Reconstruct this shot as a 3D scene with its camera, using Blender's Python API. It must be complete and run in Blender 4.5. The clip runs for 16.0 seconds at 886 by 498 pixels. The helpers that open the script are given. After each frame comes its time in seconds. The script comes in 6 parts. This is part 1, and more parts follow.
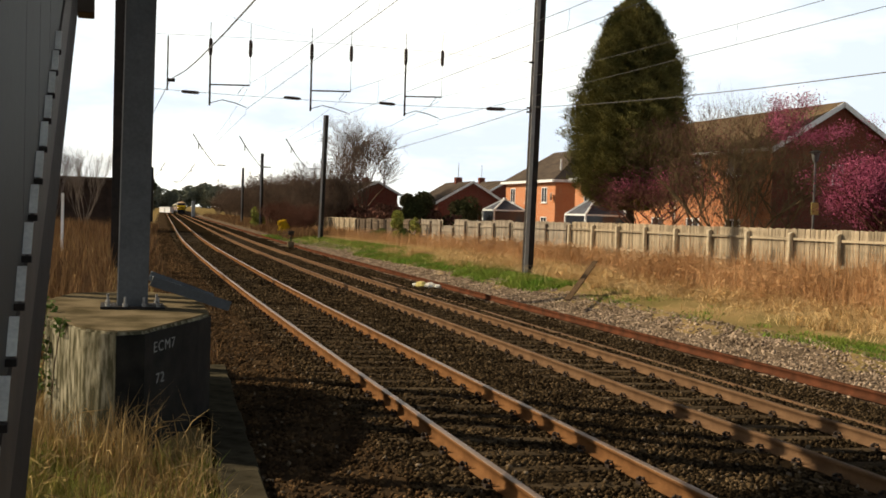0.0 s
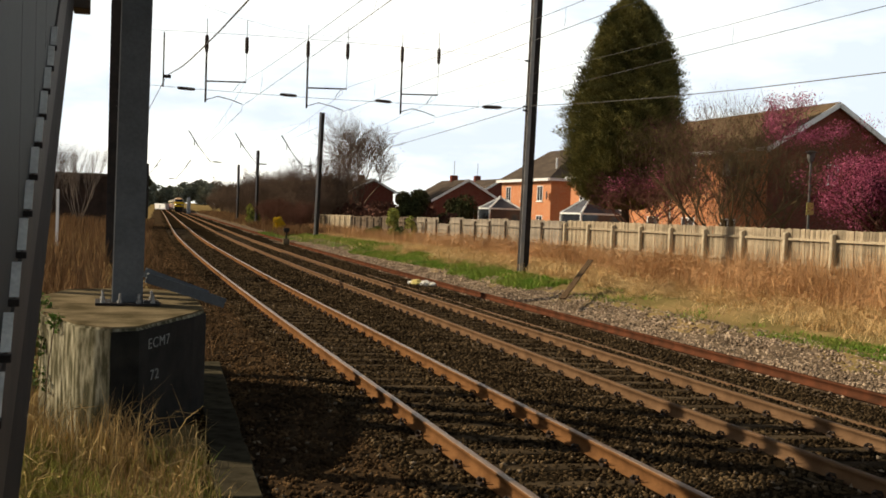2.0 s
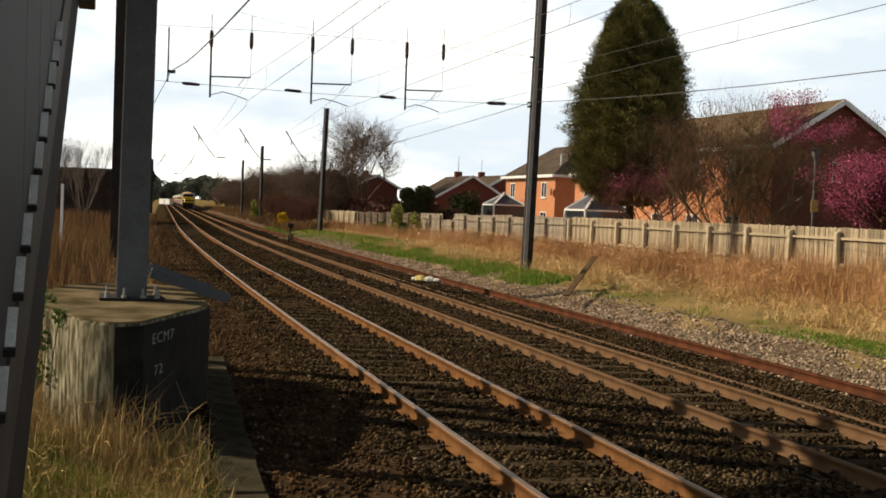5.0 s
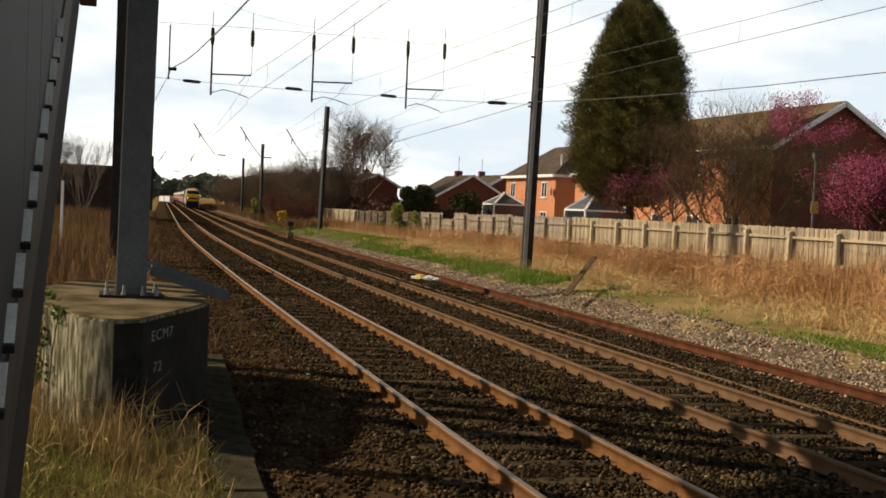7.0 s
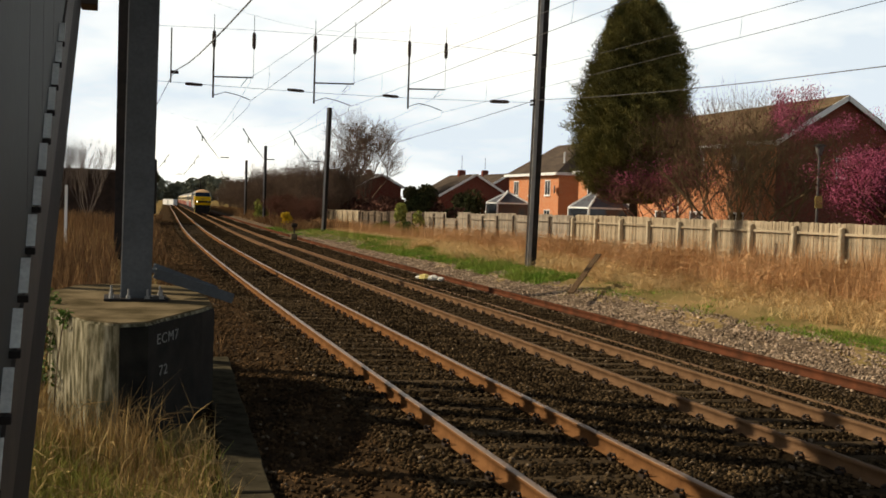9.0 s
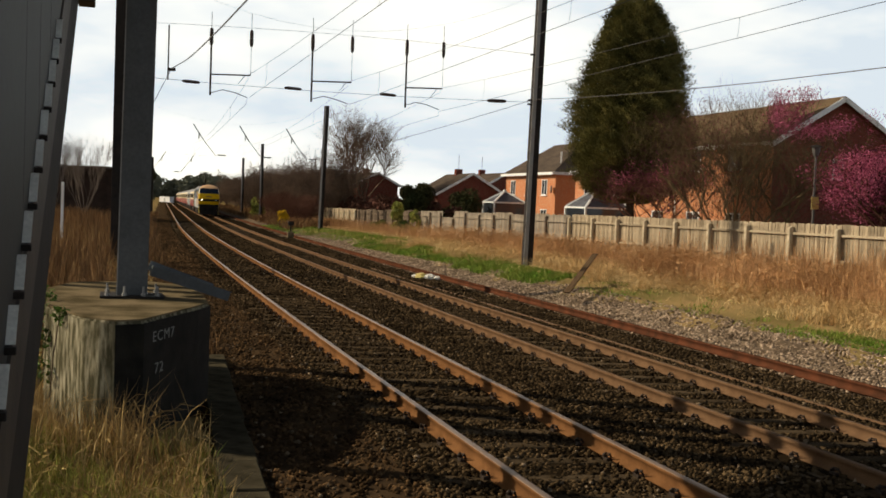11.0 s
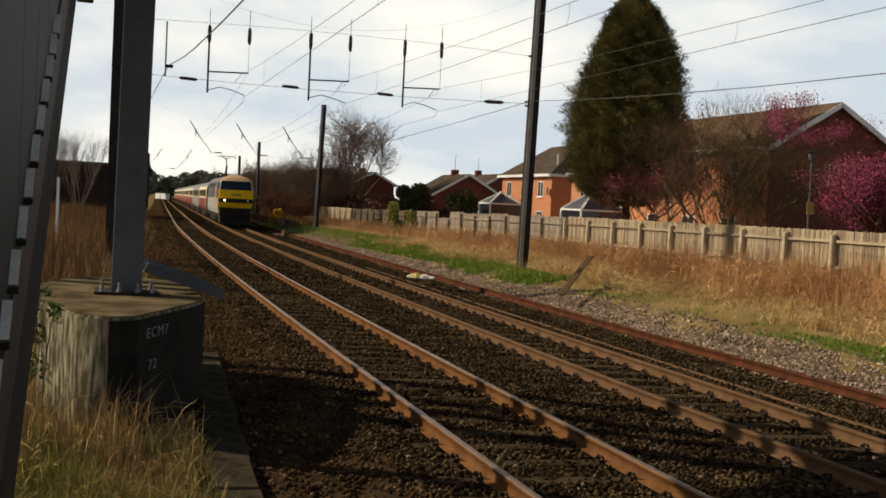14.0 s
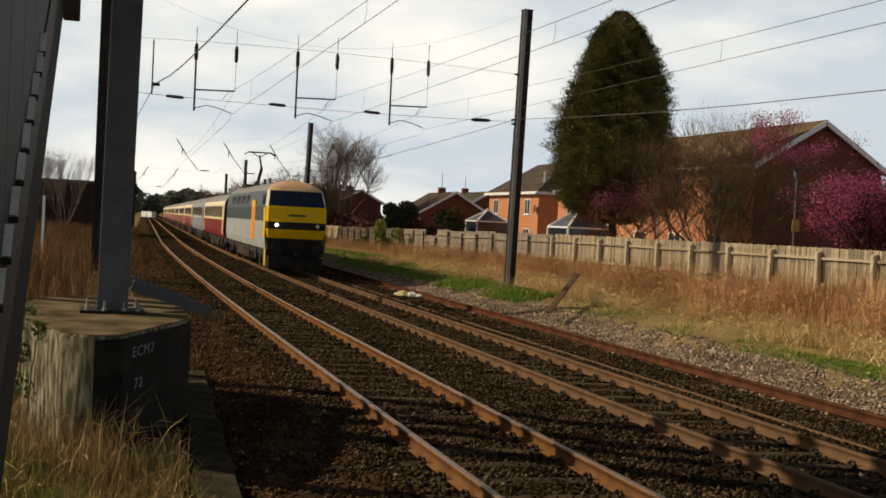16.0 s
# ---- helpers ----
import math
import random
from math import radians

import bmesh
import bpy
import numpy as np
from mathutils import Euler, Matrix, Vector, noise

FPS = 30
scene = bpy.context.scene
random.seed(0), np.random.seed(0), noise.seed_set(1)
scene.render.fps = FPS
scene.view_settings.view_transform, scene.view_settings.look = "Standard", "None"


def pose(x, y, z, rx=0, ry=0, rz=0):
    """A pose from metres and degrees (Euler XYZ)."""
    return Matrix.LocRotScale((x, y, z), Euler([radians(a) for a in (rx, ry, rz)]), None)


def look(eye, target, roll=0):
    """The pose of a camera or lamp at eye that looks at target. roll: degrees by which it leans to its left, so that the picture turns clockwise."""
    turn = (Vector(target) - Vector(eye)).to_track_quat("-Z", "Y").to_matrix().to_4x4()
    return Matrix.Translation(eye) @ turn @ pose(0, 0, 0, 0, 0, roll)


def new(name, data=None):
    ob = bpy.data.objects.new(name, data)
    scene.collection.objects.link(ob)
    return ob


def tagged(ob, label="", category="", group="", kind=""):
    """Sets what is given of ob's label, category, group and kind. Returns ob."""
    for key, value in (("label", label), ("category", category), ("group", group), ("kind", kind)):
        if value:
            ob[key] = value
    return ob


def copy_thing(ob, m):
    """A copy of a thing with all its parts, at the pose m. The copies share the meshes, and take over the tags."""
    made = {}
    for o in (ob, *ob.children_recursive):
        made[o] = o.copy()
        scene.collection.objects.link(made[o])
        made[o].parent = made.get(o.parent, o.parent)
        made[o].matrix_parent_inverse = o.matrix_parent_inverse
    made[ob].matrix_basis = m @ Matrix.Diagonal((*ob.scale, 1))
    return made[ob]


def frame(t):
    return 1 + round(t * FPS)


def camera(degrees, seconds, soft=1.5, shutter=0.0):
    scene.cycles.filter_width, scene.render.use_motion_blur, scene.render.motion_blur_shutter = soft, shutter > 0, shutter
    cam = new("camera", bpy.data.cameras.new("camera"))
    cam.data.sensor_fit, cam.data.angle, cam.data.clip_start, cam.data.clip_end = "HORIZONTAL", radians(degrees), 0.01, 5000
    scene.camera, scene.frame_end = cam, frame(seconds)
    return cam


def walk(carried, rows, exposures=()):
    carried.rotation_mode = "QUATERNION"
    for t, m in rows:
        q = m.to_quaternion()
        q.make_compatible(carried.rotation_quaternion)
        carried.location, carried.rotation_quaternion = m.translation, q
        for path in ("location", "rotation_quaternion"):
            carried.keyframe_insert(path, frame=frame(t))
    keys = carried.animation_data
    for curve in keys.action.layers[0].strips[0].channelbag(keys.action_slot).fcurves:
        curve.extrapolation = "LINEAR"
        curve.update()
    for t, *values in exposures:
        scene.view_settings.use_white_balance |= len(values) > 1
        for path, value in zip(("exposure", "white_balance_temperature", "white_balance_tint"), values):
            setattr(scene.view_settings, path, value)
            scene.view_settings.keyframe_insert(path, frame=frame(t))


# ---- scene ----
cam = camera(43.98, 16.0, soft=1.7, shutter=0.4)

PATH = [
    (0.0, pose(0, 0, 2.158, 88.128, -1.682, -16.900)),
    (0.5, pose(0, 0, 2.158, 88.066, -1.452, -17.002)),
    (1.0, pose(0, 0, 2.158, 87.976, -1.484, -17.112)),
    (1.5, pose(0, 0, 2.158, 88.032, -1.782, -17.079)),
    (2.0, pose(0, 0, 2.158, 88.032, -1.986, -17.130)),
    (2.5, pose(0, 0, 2.158, 87.880, -2.259, -17.093)),
    (3.0, pose(0, 0, 2.158, 87.919, -2.198, -16.919)),
    (3.5, pose(0, 0, 2.158, 87.919, -2.039, -16.980)),
    (4.0, pose(0, 0, 2.158, 87.910, -2.098, -16.944)),
    (6.5, pose(0, 0, 2.158, 87.717, -2.271, -16.919)),
    (7.0, pose(0, 0, 2.158, 87.775, -2.547, -16.911)),
    (7.5, pose(0, 0, 2.158, 87.602, -2.871, -16.880)),
    (8.0, pose(0, 0, 2.158, 87.696, -2.022, -16.671)),
    (8.5, pose(0, 0, 2.158, 87.821, -1.741, -16.868)),
    (9.0, pose(0, 0, 2.158, 87.743, -1.795, -16.729)),
    (11.5, pose(0, 0, 2.158, 87.725, -2.307, -17.003)),
    (12.0, pose(0, 0, 2.158, 87.926, -2.525, -17.003)),
    (12.5, pose(0, 0, 2.158, 87.805, -2.518, -16.696)),
    (13.0, pose(0, 0, 2.158, 87.831, -2.908, -16.739)),
    (13.5, pose(0, 0, 2.158, 87.753, -2.712, -16.926)),
    (14.0, pose(0, 0, 2.158, 87.725, -2.859, -17.110)),
    (14.5, pose(0, 0, 2.158, 87.916, -3.081, -17.454)),
    (15.0, pose(0, 0, 2.158, 88.269, -3.014, -17.528)),
    (15.5, pose(0, 0, 2.158, 88.428, -2.847, -17.478)),
    (16.0, pose(0, 0, 2.158, 88.683, -2.784, -17.790)),
]
walk(cam, PATH, [(0.0, 0.0, 7150, 11), (4.0, -0.08, 7150, 11), (9.0, -0.18, 7120, 11), (12.5, -0.36, 7100, 11), (16.0, -0.50, 7150, 11)])

# ---- light ----
SUN_EL, SUN_AZ = radians(30), radians(148)      # the sun stands over the near side of the line
sun = new("sun", bpy.data.lights.new("sun", "SUN"))
sun.data.energy, sun.data.angle, sun.data.color = 5.4, radians(0.6), (1.0, 0.91, 0.74)
sd = Vector((math.cos(SUN_AZ) * math.cos(SUN_EL), math.sin(SUN_AZ) * math.cos(SUN_EL), math.sin(SUN_EL)))
sun.matrix_world = look((0, 0, 60), Vector((0, 0, 60)) - sd)
world = bpy.data.worlds.new("sky")
scene.world = world
world.use_nodes = True
wn, wl = world.node_tree.nodes, world.node_tree.links
bg = wn["Background"]
sky = wn.new("ShaderNodeTexSky")
sky.sky_type, sky.sun_disc = "NISHITA", False
sky.sun_elevation, sky.sun_rotation = SUN_EL, radians(-58)
tc = wn.new("ShaderNodeTexCoord")
mp = wn.new("ShaderNodeMapping")
mp.inputs["Scale"].default_value = (1.0, 1.0, 3.2)
mp.inputs["Location"].default_value = (0.35, 0.1, 0.2)
cl = wn.new("ShaderNodeTexNoise")
cl.inputs["Scale"].default_value, cl.inputs["Detail"].default_value, cl.inputs["Roughness"].default_value = 2.6, 6, 0.55
ramp = wn.new("ShaderNodeValToRGB")
ramp.color_ramp.elements[0].position, ramp.color_ramp.elements[1].position = 0.40, 0.60
sepz, high = wn.new("ShaderNodeSeparateXYZ"), wn.new("ShaderNodeMapRange")
high.inputs["From Min"].default_value, high.inputs["From Max"].default_value = 0.19, 0.43   # cloud breaks up overhead
high.inputs["To Min"].default_value, high.inputs["To Max"].default_value = 1.0, 0.05
veil, mixc = wn.new("ShaderNodeMix"), wn.new("ShaderNodeMix")
veil.data_type = mixc.data_type = "RGBA"
veil.inputs["A"].default_value, veil.inputs["B"].default_value = (16.5, 19.6, 22.8, 1), (28.0, 28.7, 27.8, 1)
toward, lit = wn.new("ShaderNodeVectorMath"), wn.new("ShaderNodeMath")           # cloud whitens towards the sun
toward.operation, lit.operation = "DOT_PRODUCT", "MULTIPLY_ADD"
toward.inputs[1].default_value = sd
lit.inputs[1].default_value = 0.30
wl.new(tc.outputs["Generated"], toward.inputs[0])
wl.new(toward.outputs["Value"], lit.inputs[0])
gain = wn.new("ShaderNodeMath")
gain.operation = "SUBTRACT"
gain.inputs[1].default_value = 0.115
wl.new(lit.outputs["Value"], gain.inputs[0])
wl.new(tc.outputs["Generated"], mp.inputs["Vector"])
wl.new(mp.outputs["Vector"], cl.inputs["Vector"])
wl.new(cl.outputs["Fac"], lit.inputs[2])
wl.new(gain.outputs["Value"], ramp.inputs["Fac"])
wl.new(ramp.outputs["Color"], veil.inputs["Factor"])
wl.new(tc.outputs["Generated"], sepz.inputs["Vector"])
wl.new(sepz.outputs["Z"], high.inputs["Value"])
wl.new(high.outputs["Result"], mixc.inputs["Factor"])
wl.new(sky.outputs["Color"], mixc.inputs["A"])
wl.new(veil.outputs["Result"], mixc.inputs["B"])
wl.new(mixc.outputs["Result"], bg.inputs["Color"])
bg.inputs["Strength"].default_value = 0.05


# ---- materials ----
def material(name, base, rough=0.8, metal=0.0, second=None, scale=8.0, fine=60.0, bump=0.3, spread=(0.35, 0.65), stretch=(1, 1, 1), rand=0.0, spec=0.12, emit=None, island=0.0):
    """A surface with a base colour, stains of a second colour, fine grain and relief."""
    m = bpy.data.materials.new(name)
    m.use_nodes = True
    n, l = m.node_tree.nodes, m.node_tree.links
    b = n["Principled BSDF"]
    b.inputs["Roughness"].default_value, b.inputs["Metallic"].default_value = rough, metal
    b.inputs["Specular IOR Level"].default_value = 0.0 if rough >= 0.85 else spec
    co = n.new("ShaderNodeTexCoord")
    mpp = n.new("ShaderNodeMapping")
    mpp.inputs["Scale"].default_value = stretch
    l.new(co.outputs["Object"], mpp.inputs["Vector"])
    n1 = n.new("ShaderNodeTexNoise")
    n1.inputs["Scale"].default_value, n1.inputs["Detail"].default_value = scale, 5
    l.new(mpp.outputs["Vector"], n1.inputs["Vector"])
    r1 = n.new("ShaderNodeMapRange")
    r1.inputs["From Min"].default_value, r1.inputs["From Max"].default_value = spread
    l.new(n1.outputs["Fac"], r1.inputs["Value"])
    mx = n.new("ShaderNodeMix")
    mx.data_type = "RGBA"
    second = second or tuple(c * 0.7 for c in base)
    mx.inputs["A"].default_value, mx.inputs["B"].default_value = (*base, 1), (*second, 1)
    l.new(r1.outputs["Result"], mx.inputs["Factor"])
    n2 = n.new("ShaderNodeTexNoise")
    n2.inputs["Scale"].default_value, n2.inputs["Detail"].default_value = fine, 3
    l.new(mpp.outputs["Vector"], n2.inputs["Vector"])
    hs = n.new("ShaderNodeHueSaturation")
    r2 = n.new("ShaderNodeMapRange")
    r2.inputs["To Min"].default_value, r2.inputs["To Max"].default_value = 0.72, 1.28
    l.new(n2.outputs["Fac"], r2.inputs["Value"])
    val = r2.outputs["Result"]
    for amount, node, out in ((rand, "ShaderNodeObjectInfo", "Random"), (island, "ShaderNodeNewGeometry", "Random Per Island")):
        if amount:
            oi = n.new(node)
            r3 = n.new("ShaderNodeMapRange")
            r3.inputs["To Min"].default_value, r3.inputs["To Max"].default_value = 1 - amount, 1 + amount
            l.new(oi.outputs[out], r3.inputs["Value"])
            mul = n.new("ShaderNodeMath")
            mul.operation = "MULTIPLY"
            l.new(val, mul.inputs[0])
            l.new(r3.outputs["Result"], mul.inputs[1])
            val = mul.outputs["Value"]
    l.new(val, hs.inputs["Value"])
    l.new(mx.outputs["Result"], hs.inputs["Color"])
    l.new(hs.outputs["Color"], b.inputs["Base Color"])
    if bump:
        bp = n.new("ShaderNodeBump")
        bp.inputs["Strength"].default_value, bp.inputs["Distance"].default_value = bump, 0.01
        l.new(n2.outputs["Fac"], bp.inputs["Height"])
        l.new(bp.outputs["Normal"], b.inputs["Normal"])
    if emit:
        b.inputs["Emission Color"].default_value, b.inputs["Emission Strength"].default_value = (*emit[0], 1), emit[1]
    return m


def brickwork(name, base, second, mortar):
    m = material(name, base, 0.85, second=second, scale=0.8)
    n, l = m.node_tree.nodes, m.node_tree.links
    b = n["Principled BSDF"]
    co = n.new("ShaderNodeTexCoord")
    sp, cb = n.new("ShaderNodeSeparateXYZ"), n.new("ShaderNodeCombineXYZ")
    ad = n.new("ShaderNodeMath")
    l.new(co.outputs["Object"], sp.inputs["Vector"])
    l.new(sp.outputs["X"], ad.inputs[0])
    l.new(sp.outputs["Y"], ad.inputs[1])
    l.new(ad.outputs["Value"], cb.inputs["X"])
    l.new(sp.outputs["Z"], cb.inputs["Y"])
    br = n.new("ShaderNodeTexBrick")
    br.inputs["Scale"].default_value = 1.0
    for key, v in (("Brick Width", 0.225), ("Row Height", 0.075), ("Mortar Size", 0.006)):
        br.inputs[key].default_value = v
    br.inputs["Color1"].default_value, br.inputs["Color2"].default_value = (*base, 1), (*second, 1)
    br.inputs["Mortar"].default_value = (*mortar, 1)
    l.new(cb.outputs["Vector"], br.inputs["Vector"])
    l.new(br.outputs["Color"], b.inputs["Base Color"])
    return m


M = {
    "ballast": material("ballast", (0.024, 0.0165, 0.0095), 0.95, second=(0.013, 0.009, 0.005), scale=1.2, fine=28, bump=1.0),
    "stone": material("ballast_stone", (0.080, 0.053, 0.028), 0.9, second=(0.030, 0.020, 0.011), scale=2, fine=30, island=0.75, bump=0.4),
    "stone_pale": material("pale_stone", (0.43, 0.32, 0.225), 0.9, second=(0.19, 0.135, 0.092), scale=2, fine=30, island=0.6, bump=0.4),
    "stone_chalk": material("dusty_stone", (0.23, 0.17, 0.115), 0.9, second=(0.11, 0.08, 0.05), scale=2, fine=30, island=0.5, bump=0.4),
    "stone_brown": material("brown_stone", (0.10, 0.058, 0.028), 0.9, second=(0.042, 0.026, 0.014), scale=2, fine=30, island=0.55, bump=0.4),
    "dark_wall": material("dark_brick_wall", (0.055, 0.036, 0.028), 0.9, second=(0.035, 0.025, 0.02), scale=1.5),
    "cess": material("cess", (0.072, 0.045, 0.024), 0.95, second=(0.035, 0.023, 0.014), scale=1.1, fine=25, bump=1.0),
    "pale_cess": material("pale_cess", (0.19, 0.135, 0.088), 0.95, second=(0.095, 0.068, 0.045), scale=1.5, fine=22, bump=1.0),
    "turf": material("turf", (0.31, 0.205, 0.09), 0.95, second=(0.17, 0.13, 0.05), scale=0.45, fine=18, bump=1.0),
    "rail": material("rail_rust", (0.185, 0.088, 0.037), 0.85, second=(0.12, 0.056, 0.024), scale=3, fine=70, bump=0.3),
    "rail_far": material("rail_brown", (0.165, 0.095, 0.052), 0.85, second=(0.11, 0.062, 0.034), scale=3, fine=70, bump=0.3),
    "railtop": material("rail_head", (0.27, 0.18, 0.12), 0.42, 0.6, second=(0.26, 0.16, 0.10), scale=2, fine=40, bump=0.05, spec=0.3),
    "railtop2": material("rail_head_dull", (0.13, 0.078, 0.042), 0.8, 0.0, second=(0.15, 0.08, 0.04), scale=2, fine=40, bump=0.1),
    "railred": material("rail_deep_rust", (0.115, 0.042, 0.022), 0.9, second=(0.06, 0.026, 0.015), scale=3, fine=60, bump=0.4),
    "sleeper": material("sleeper_concrete", (0.10, 0.07, 0.042), 0.9, second=(0.05, 0.036, 0.022), scale=5, rand=0.25),
    "clip": material("clip_steel", (0.05, 0.036, 0.028), 0.7, 0.3),
    "concrete": material("weathered_concrete", (0.37, 0.33, 0.23), 0.9, second=(0.08, 0.072, 0.042), scale=2.4, fine=18, bump=1.0, spread=(0.32, 0.58), stretch=(6, 6, 1.5)),
    "concrete_top": material("concrete_top", (0.21, 0.16, 0.095), 0.9, second=(0.085, 0.066, 0.036), scale=2.2, fine=40, bump=0.6),
    "tar": material("black_paint", (0.008, 0.0075, 0.006), 0.8, second=(0.02, 0.018, 0.014), scale=4, bump=0.3),
    "stencil": material("stencil_paint", (0.25, 0.25, 0.23), 0.8),
    "steel": material("grey_painted_steel", (0.102, 0.108, 0.112), 0.6, second=(0.08, 0.085, 0.088), scale=2.5, fine=30, bump=0.12),
    "steel_dark": material("dark_steel", (0.018, 0.0155, 0.014), 0.75, second=(0.032, 0.025, 0.021), scale=3),
    "steel_pale": material("galvanised_steel", (0.30, 0.29, 0.27), 0.7, 0.1, second=(0.24, 0.23, 0.22), scale=3),
    "wire": material("wire_steel", (0.09, 0.085, 0.08), 0.6, 0.3, bump=0),
    "wire_pale": material("wire_bronze", (0.42, 0.42, 0.40), 0.5, 0.4, bump=0),
    "porcelain": material("insulator", (0.06, 0.045, 0.04), 0.3, bump=0),
    "fence": material("weathered_board", (0.46, 0.37, 0.255), 0.9, second=(0.22, 0.17, 0.11), scale=5, fine=45, stretch=(6, 6, 0.8), rand=0.34),
    "fence_old": material("grey_board", (0.36, 0.30, 0.23), 0.9, second=(0.2, 0.165, 0.125), scale=4, fine=45, stretch=(6, 6, 0.8), rand=0.28),
    "post": material("fence_post_concrete", (0.60, 0.50, 0.35), 0.9, second=(0.42, 0.34, 0.23), scale=5),
    "post_old": material("fence_post_dark", (0.14, 0.11, 0.085), 0.9, second=(0.09, 0.07, 0.055), scale=5),
    "timber": material("grey_timber", (0.16, 0.115, 0.07), 0.9, second=(0.09, 0.065, 0.04), scale=6, stretch=(1, 1, 4)),
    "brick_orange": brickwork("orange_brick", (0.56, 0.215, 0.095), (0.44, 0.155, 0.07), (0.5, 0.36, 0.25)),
    # red darkened because the big house's gable stands in shade
    "brick_red_shaded": brickwork("red_brick", (0.18, 0.05, 0.034), (0.135, 0.037, 0.027), (0.18, 0.11, 0.08)),
    "roof": material("roof_tile", (0.105, 0.08, 0.062), 0.85, second=(0.07, 0.055, 0.044), scale=1.2, fine=14, stretch=(1, 0.3, 1), bump=0.7),
    "roof_pale": material("pale_roof_tile", (0.165, 0.112, 0.066), 0.85, second=(0.105, 0.074, 0.048), scale=1.2, fine=14, bump=0.7),
    "slate": material("slate", (0.10, 0.10, 0.11), 0.6, second=(0.07, 0.07, 0.08), scale=2),
    "white": material("white_paint", (0.78, 0.78, 0.76), 0.5, second=(0.68, 0.67, 0.64), scale=2, bump=0.05),
    "glass": material("window_glass", (0.03, 0.035, 0.045), 0.08, second=(0.02, 0.025, 0.03), scale=1, bump=0, spec=0.6),
    "bark": material("bark", (0.075, 0.052, 0.036), 0.95, second=(0.045, 0.03, 0.022), scale=8, bump=0.5),
    "twig": material("twigs", (0.165, 0.112, 0.078), 0.95, second=(0.085, 0.06, 0.045), scale=1, island=0.3, bump=0),
    "twig_red": material("red_twigs", (0.135, 0.062, 0.045), 0.95, second=(0.085, 0.045, 0.03), scale=0.4, island=0.4, bump=0),
    "twig_pale": material("grey_twigs", (0.20, 0.165, 0.14), 0.95, second=(0.13, 0.105, 0.09), scale=1, island=0.3, bump=0),
    "conifer": material("conifer_spray", (0.215, 0.185, 0.062), 0.85, second=(0.062, 0.062, 0.022), scale=0.9, fine=12, island=0.45, bump=0),
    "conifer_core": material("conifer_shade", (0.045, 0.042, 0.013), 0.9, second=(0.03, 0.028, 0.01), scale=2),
    # distance haze is mixed into this leaf colour as a paler grey-green
    "far_leaf": material("hazy_leaf", (0.19, 0.195, 0.14), 0.9, second=(0.13, 0.135, 0.10), scale=0.1, island=0.2, bump=0),
    "verge_straw": material("damp_straw", (0.48, 0.335, 0.15), 0.9, second=(0.26, 0.165, 0.07), scale=1.5, island=0.5, bump=0),
    "verge_green": material("verge_green", (0.20, 0.22, 0.045), 0.9, second=(0.30, 0.26, 0.08), scale=1.5, island=0.5, bump=0),
    "stalk_dark": material("dark_stalk", (0.25, 0.145, 0.07), 0.9, second=(0.15, 0.085, 0.042), scale=0.4, island=0.5, bump=0),
    "pink": material("pink_blossom", (0.52, 0.13, 0.22), 0.8, second=(0.26, 0.045, 0.09), scale=0.9, island=0.35, bump=0),
    "plum": material("plum_leaf", (0.135, 0.032, 0.052), 0.85, second=(0.07, 0.022, 0.032), scale=0.8, island=0.4, bump=0),
    "yellow": material("yellow_blossom", (0.72, 0.48, 0.02), 0.8, second=(0.5, 0.33, 0.03), scale=2, island=0.3, bump=0),
    "leaf": material("green_leaf", (0.10, 0.16, 0.03), 0.7, second=(0.05, 0.085, 0.018), scale=2, island=0.4, bump=0),
    "leaf_dark": material("dark_leaf", (0.042, 0.048, 0.020), 0.85, second=(0.06, 0.052, 0.026), scale=0.5, island=0.4, bump=0),
    "leaf_pale": material("pale_leaf", (0.40, 0.40, 0.10), 0.85, second=(0.20, 0.22, 0.06), scale=2, island=0.4, bump=0),
    "straw": material("dead_grass", (0.74, 0.54, 0.27), 0.9, second=(0.52, 0.33, 0.15), scale=0.5, island=0.4, bump=0),
    "plank_wood": material("worn_plank", (0.17, 0.105, 0.06), 0.9, second=(0.10, 0.065, 0.037), scale=6, stretch=(4, 0.6, 4)),
    "olive_bark": material("olive_bark", (0.125, 0.09, 0.048), 0.9, second=(0.065, 0.046, 0.027), scale=2, bump=0),
    "board_dark": material("dark_board", (0.17, 0.128, 0.092), 0.9, second=(0.10, 0.075, 0.055), scale=4, fine=45, stretch=(6, 6, 0.8), rand=0.3),
    "lamp_grey": material("lamp_post_paint", (0.13, 0.12, 0.11), 0.6, second=(0.09, 0.082, 0.075), scale=4),
    "stalk": material("dead_stalk", (0.64, 0.38, 0.19), 0.9, second=(0.36, 0.19, 0.085), scale=0.4, island=0.45, bump=0),
    "grass": material("green_grass", (0.135, 0.245, 0.035), 0.85, second=(0.24, 0.27, 0.06), scale=0.6, island=0.4, bump=0),
    "yellow_paint": material("yellow_paint", (0.80, 0.47, 0.008), 0.45, second=(0.70, 0.40, 0.008), scale=1.5, bump=0.05),
    "orange_paint": material("orange_paint", (0.80, 0.27, 0.02), 0.4, second=(0.7, 0.22, 0.02), scale=2, bump=0.05),
    "loco_dark": material("slate_grey_paint", (0.055, 0.068, 0.075), 0.45, second=(0.04, 0.05, 0.056), scale=1.5, bump=0.05),
    "loco_light": material("light_grey_paint", (0.36, 0.365, 0.35), 0.5, second=(0.27, 0.265, 0.245), scale=1.5, bump=0.05),
    "cab_roof": material("cream_roof_paint", (0.70, 0.43, 0.23), 0.6, second=(0.58, 0.34, 0.18), scale=1.5, bump=0.05),
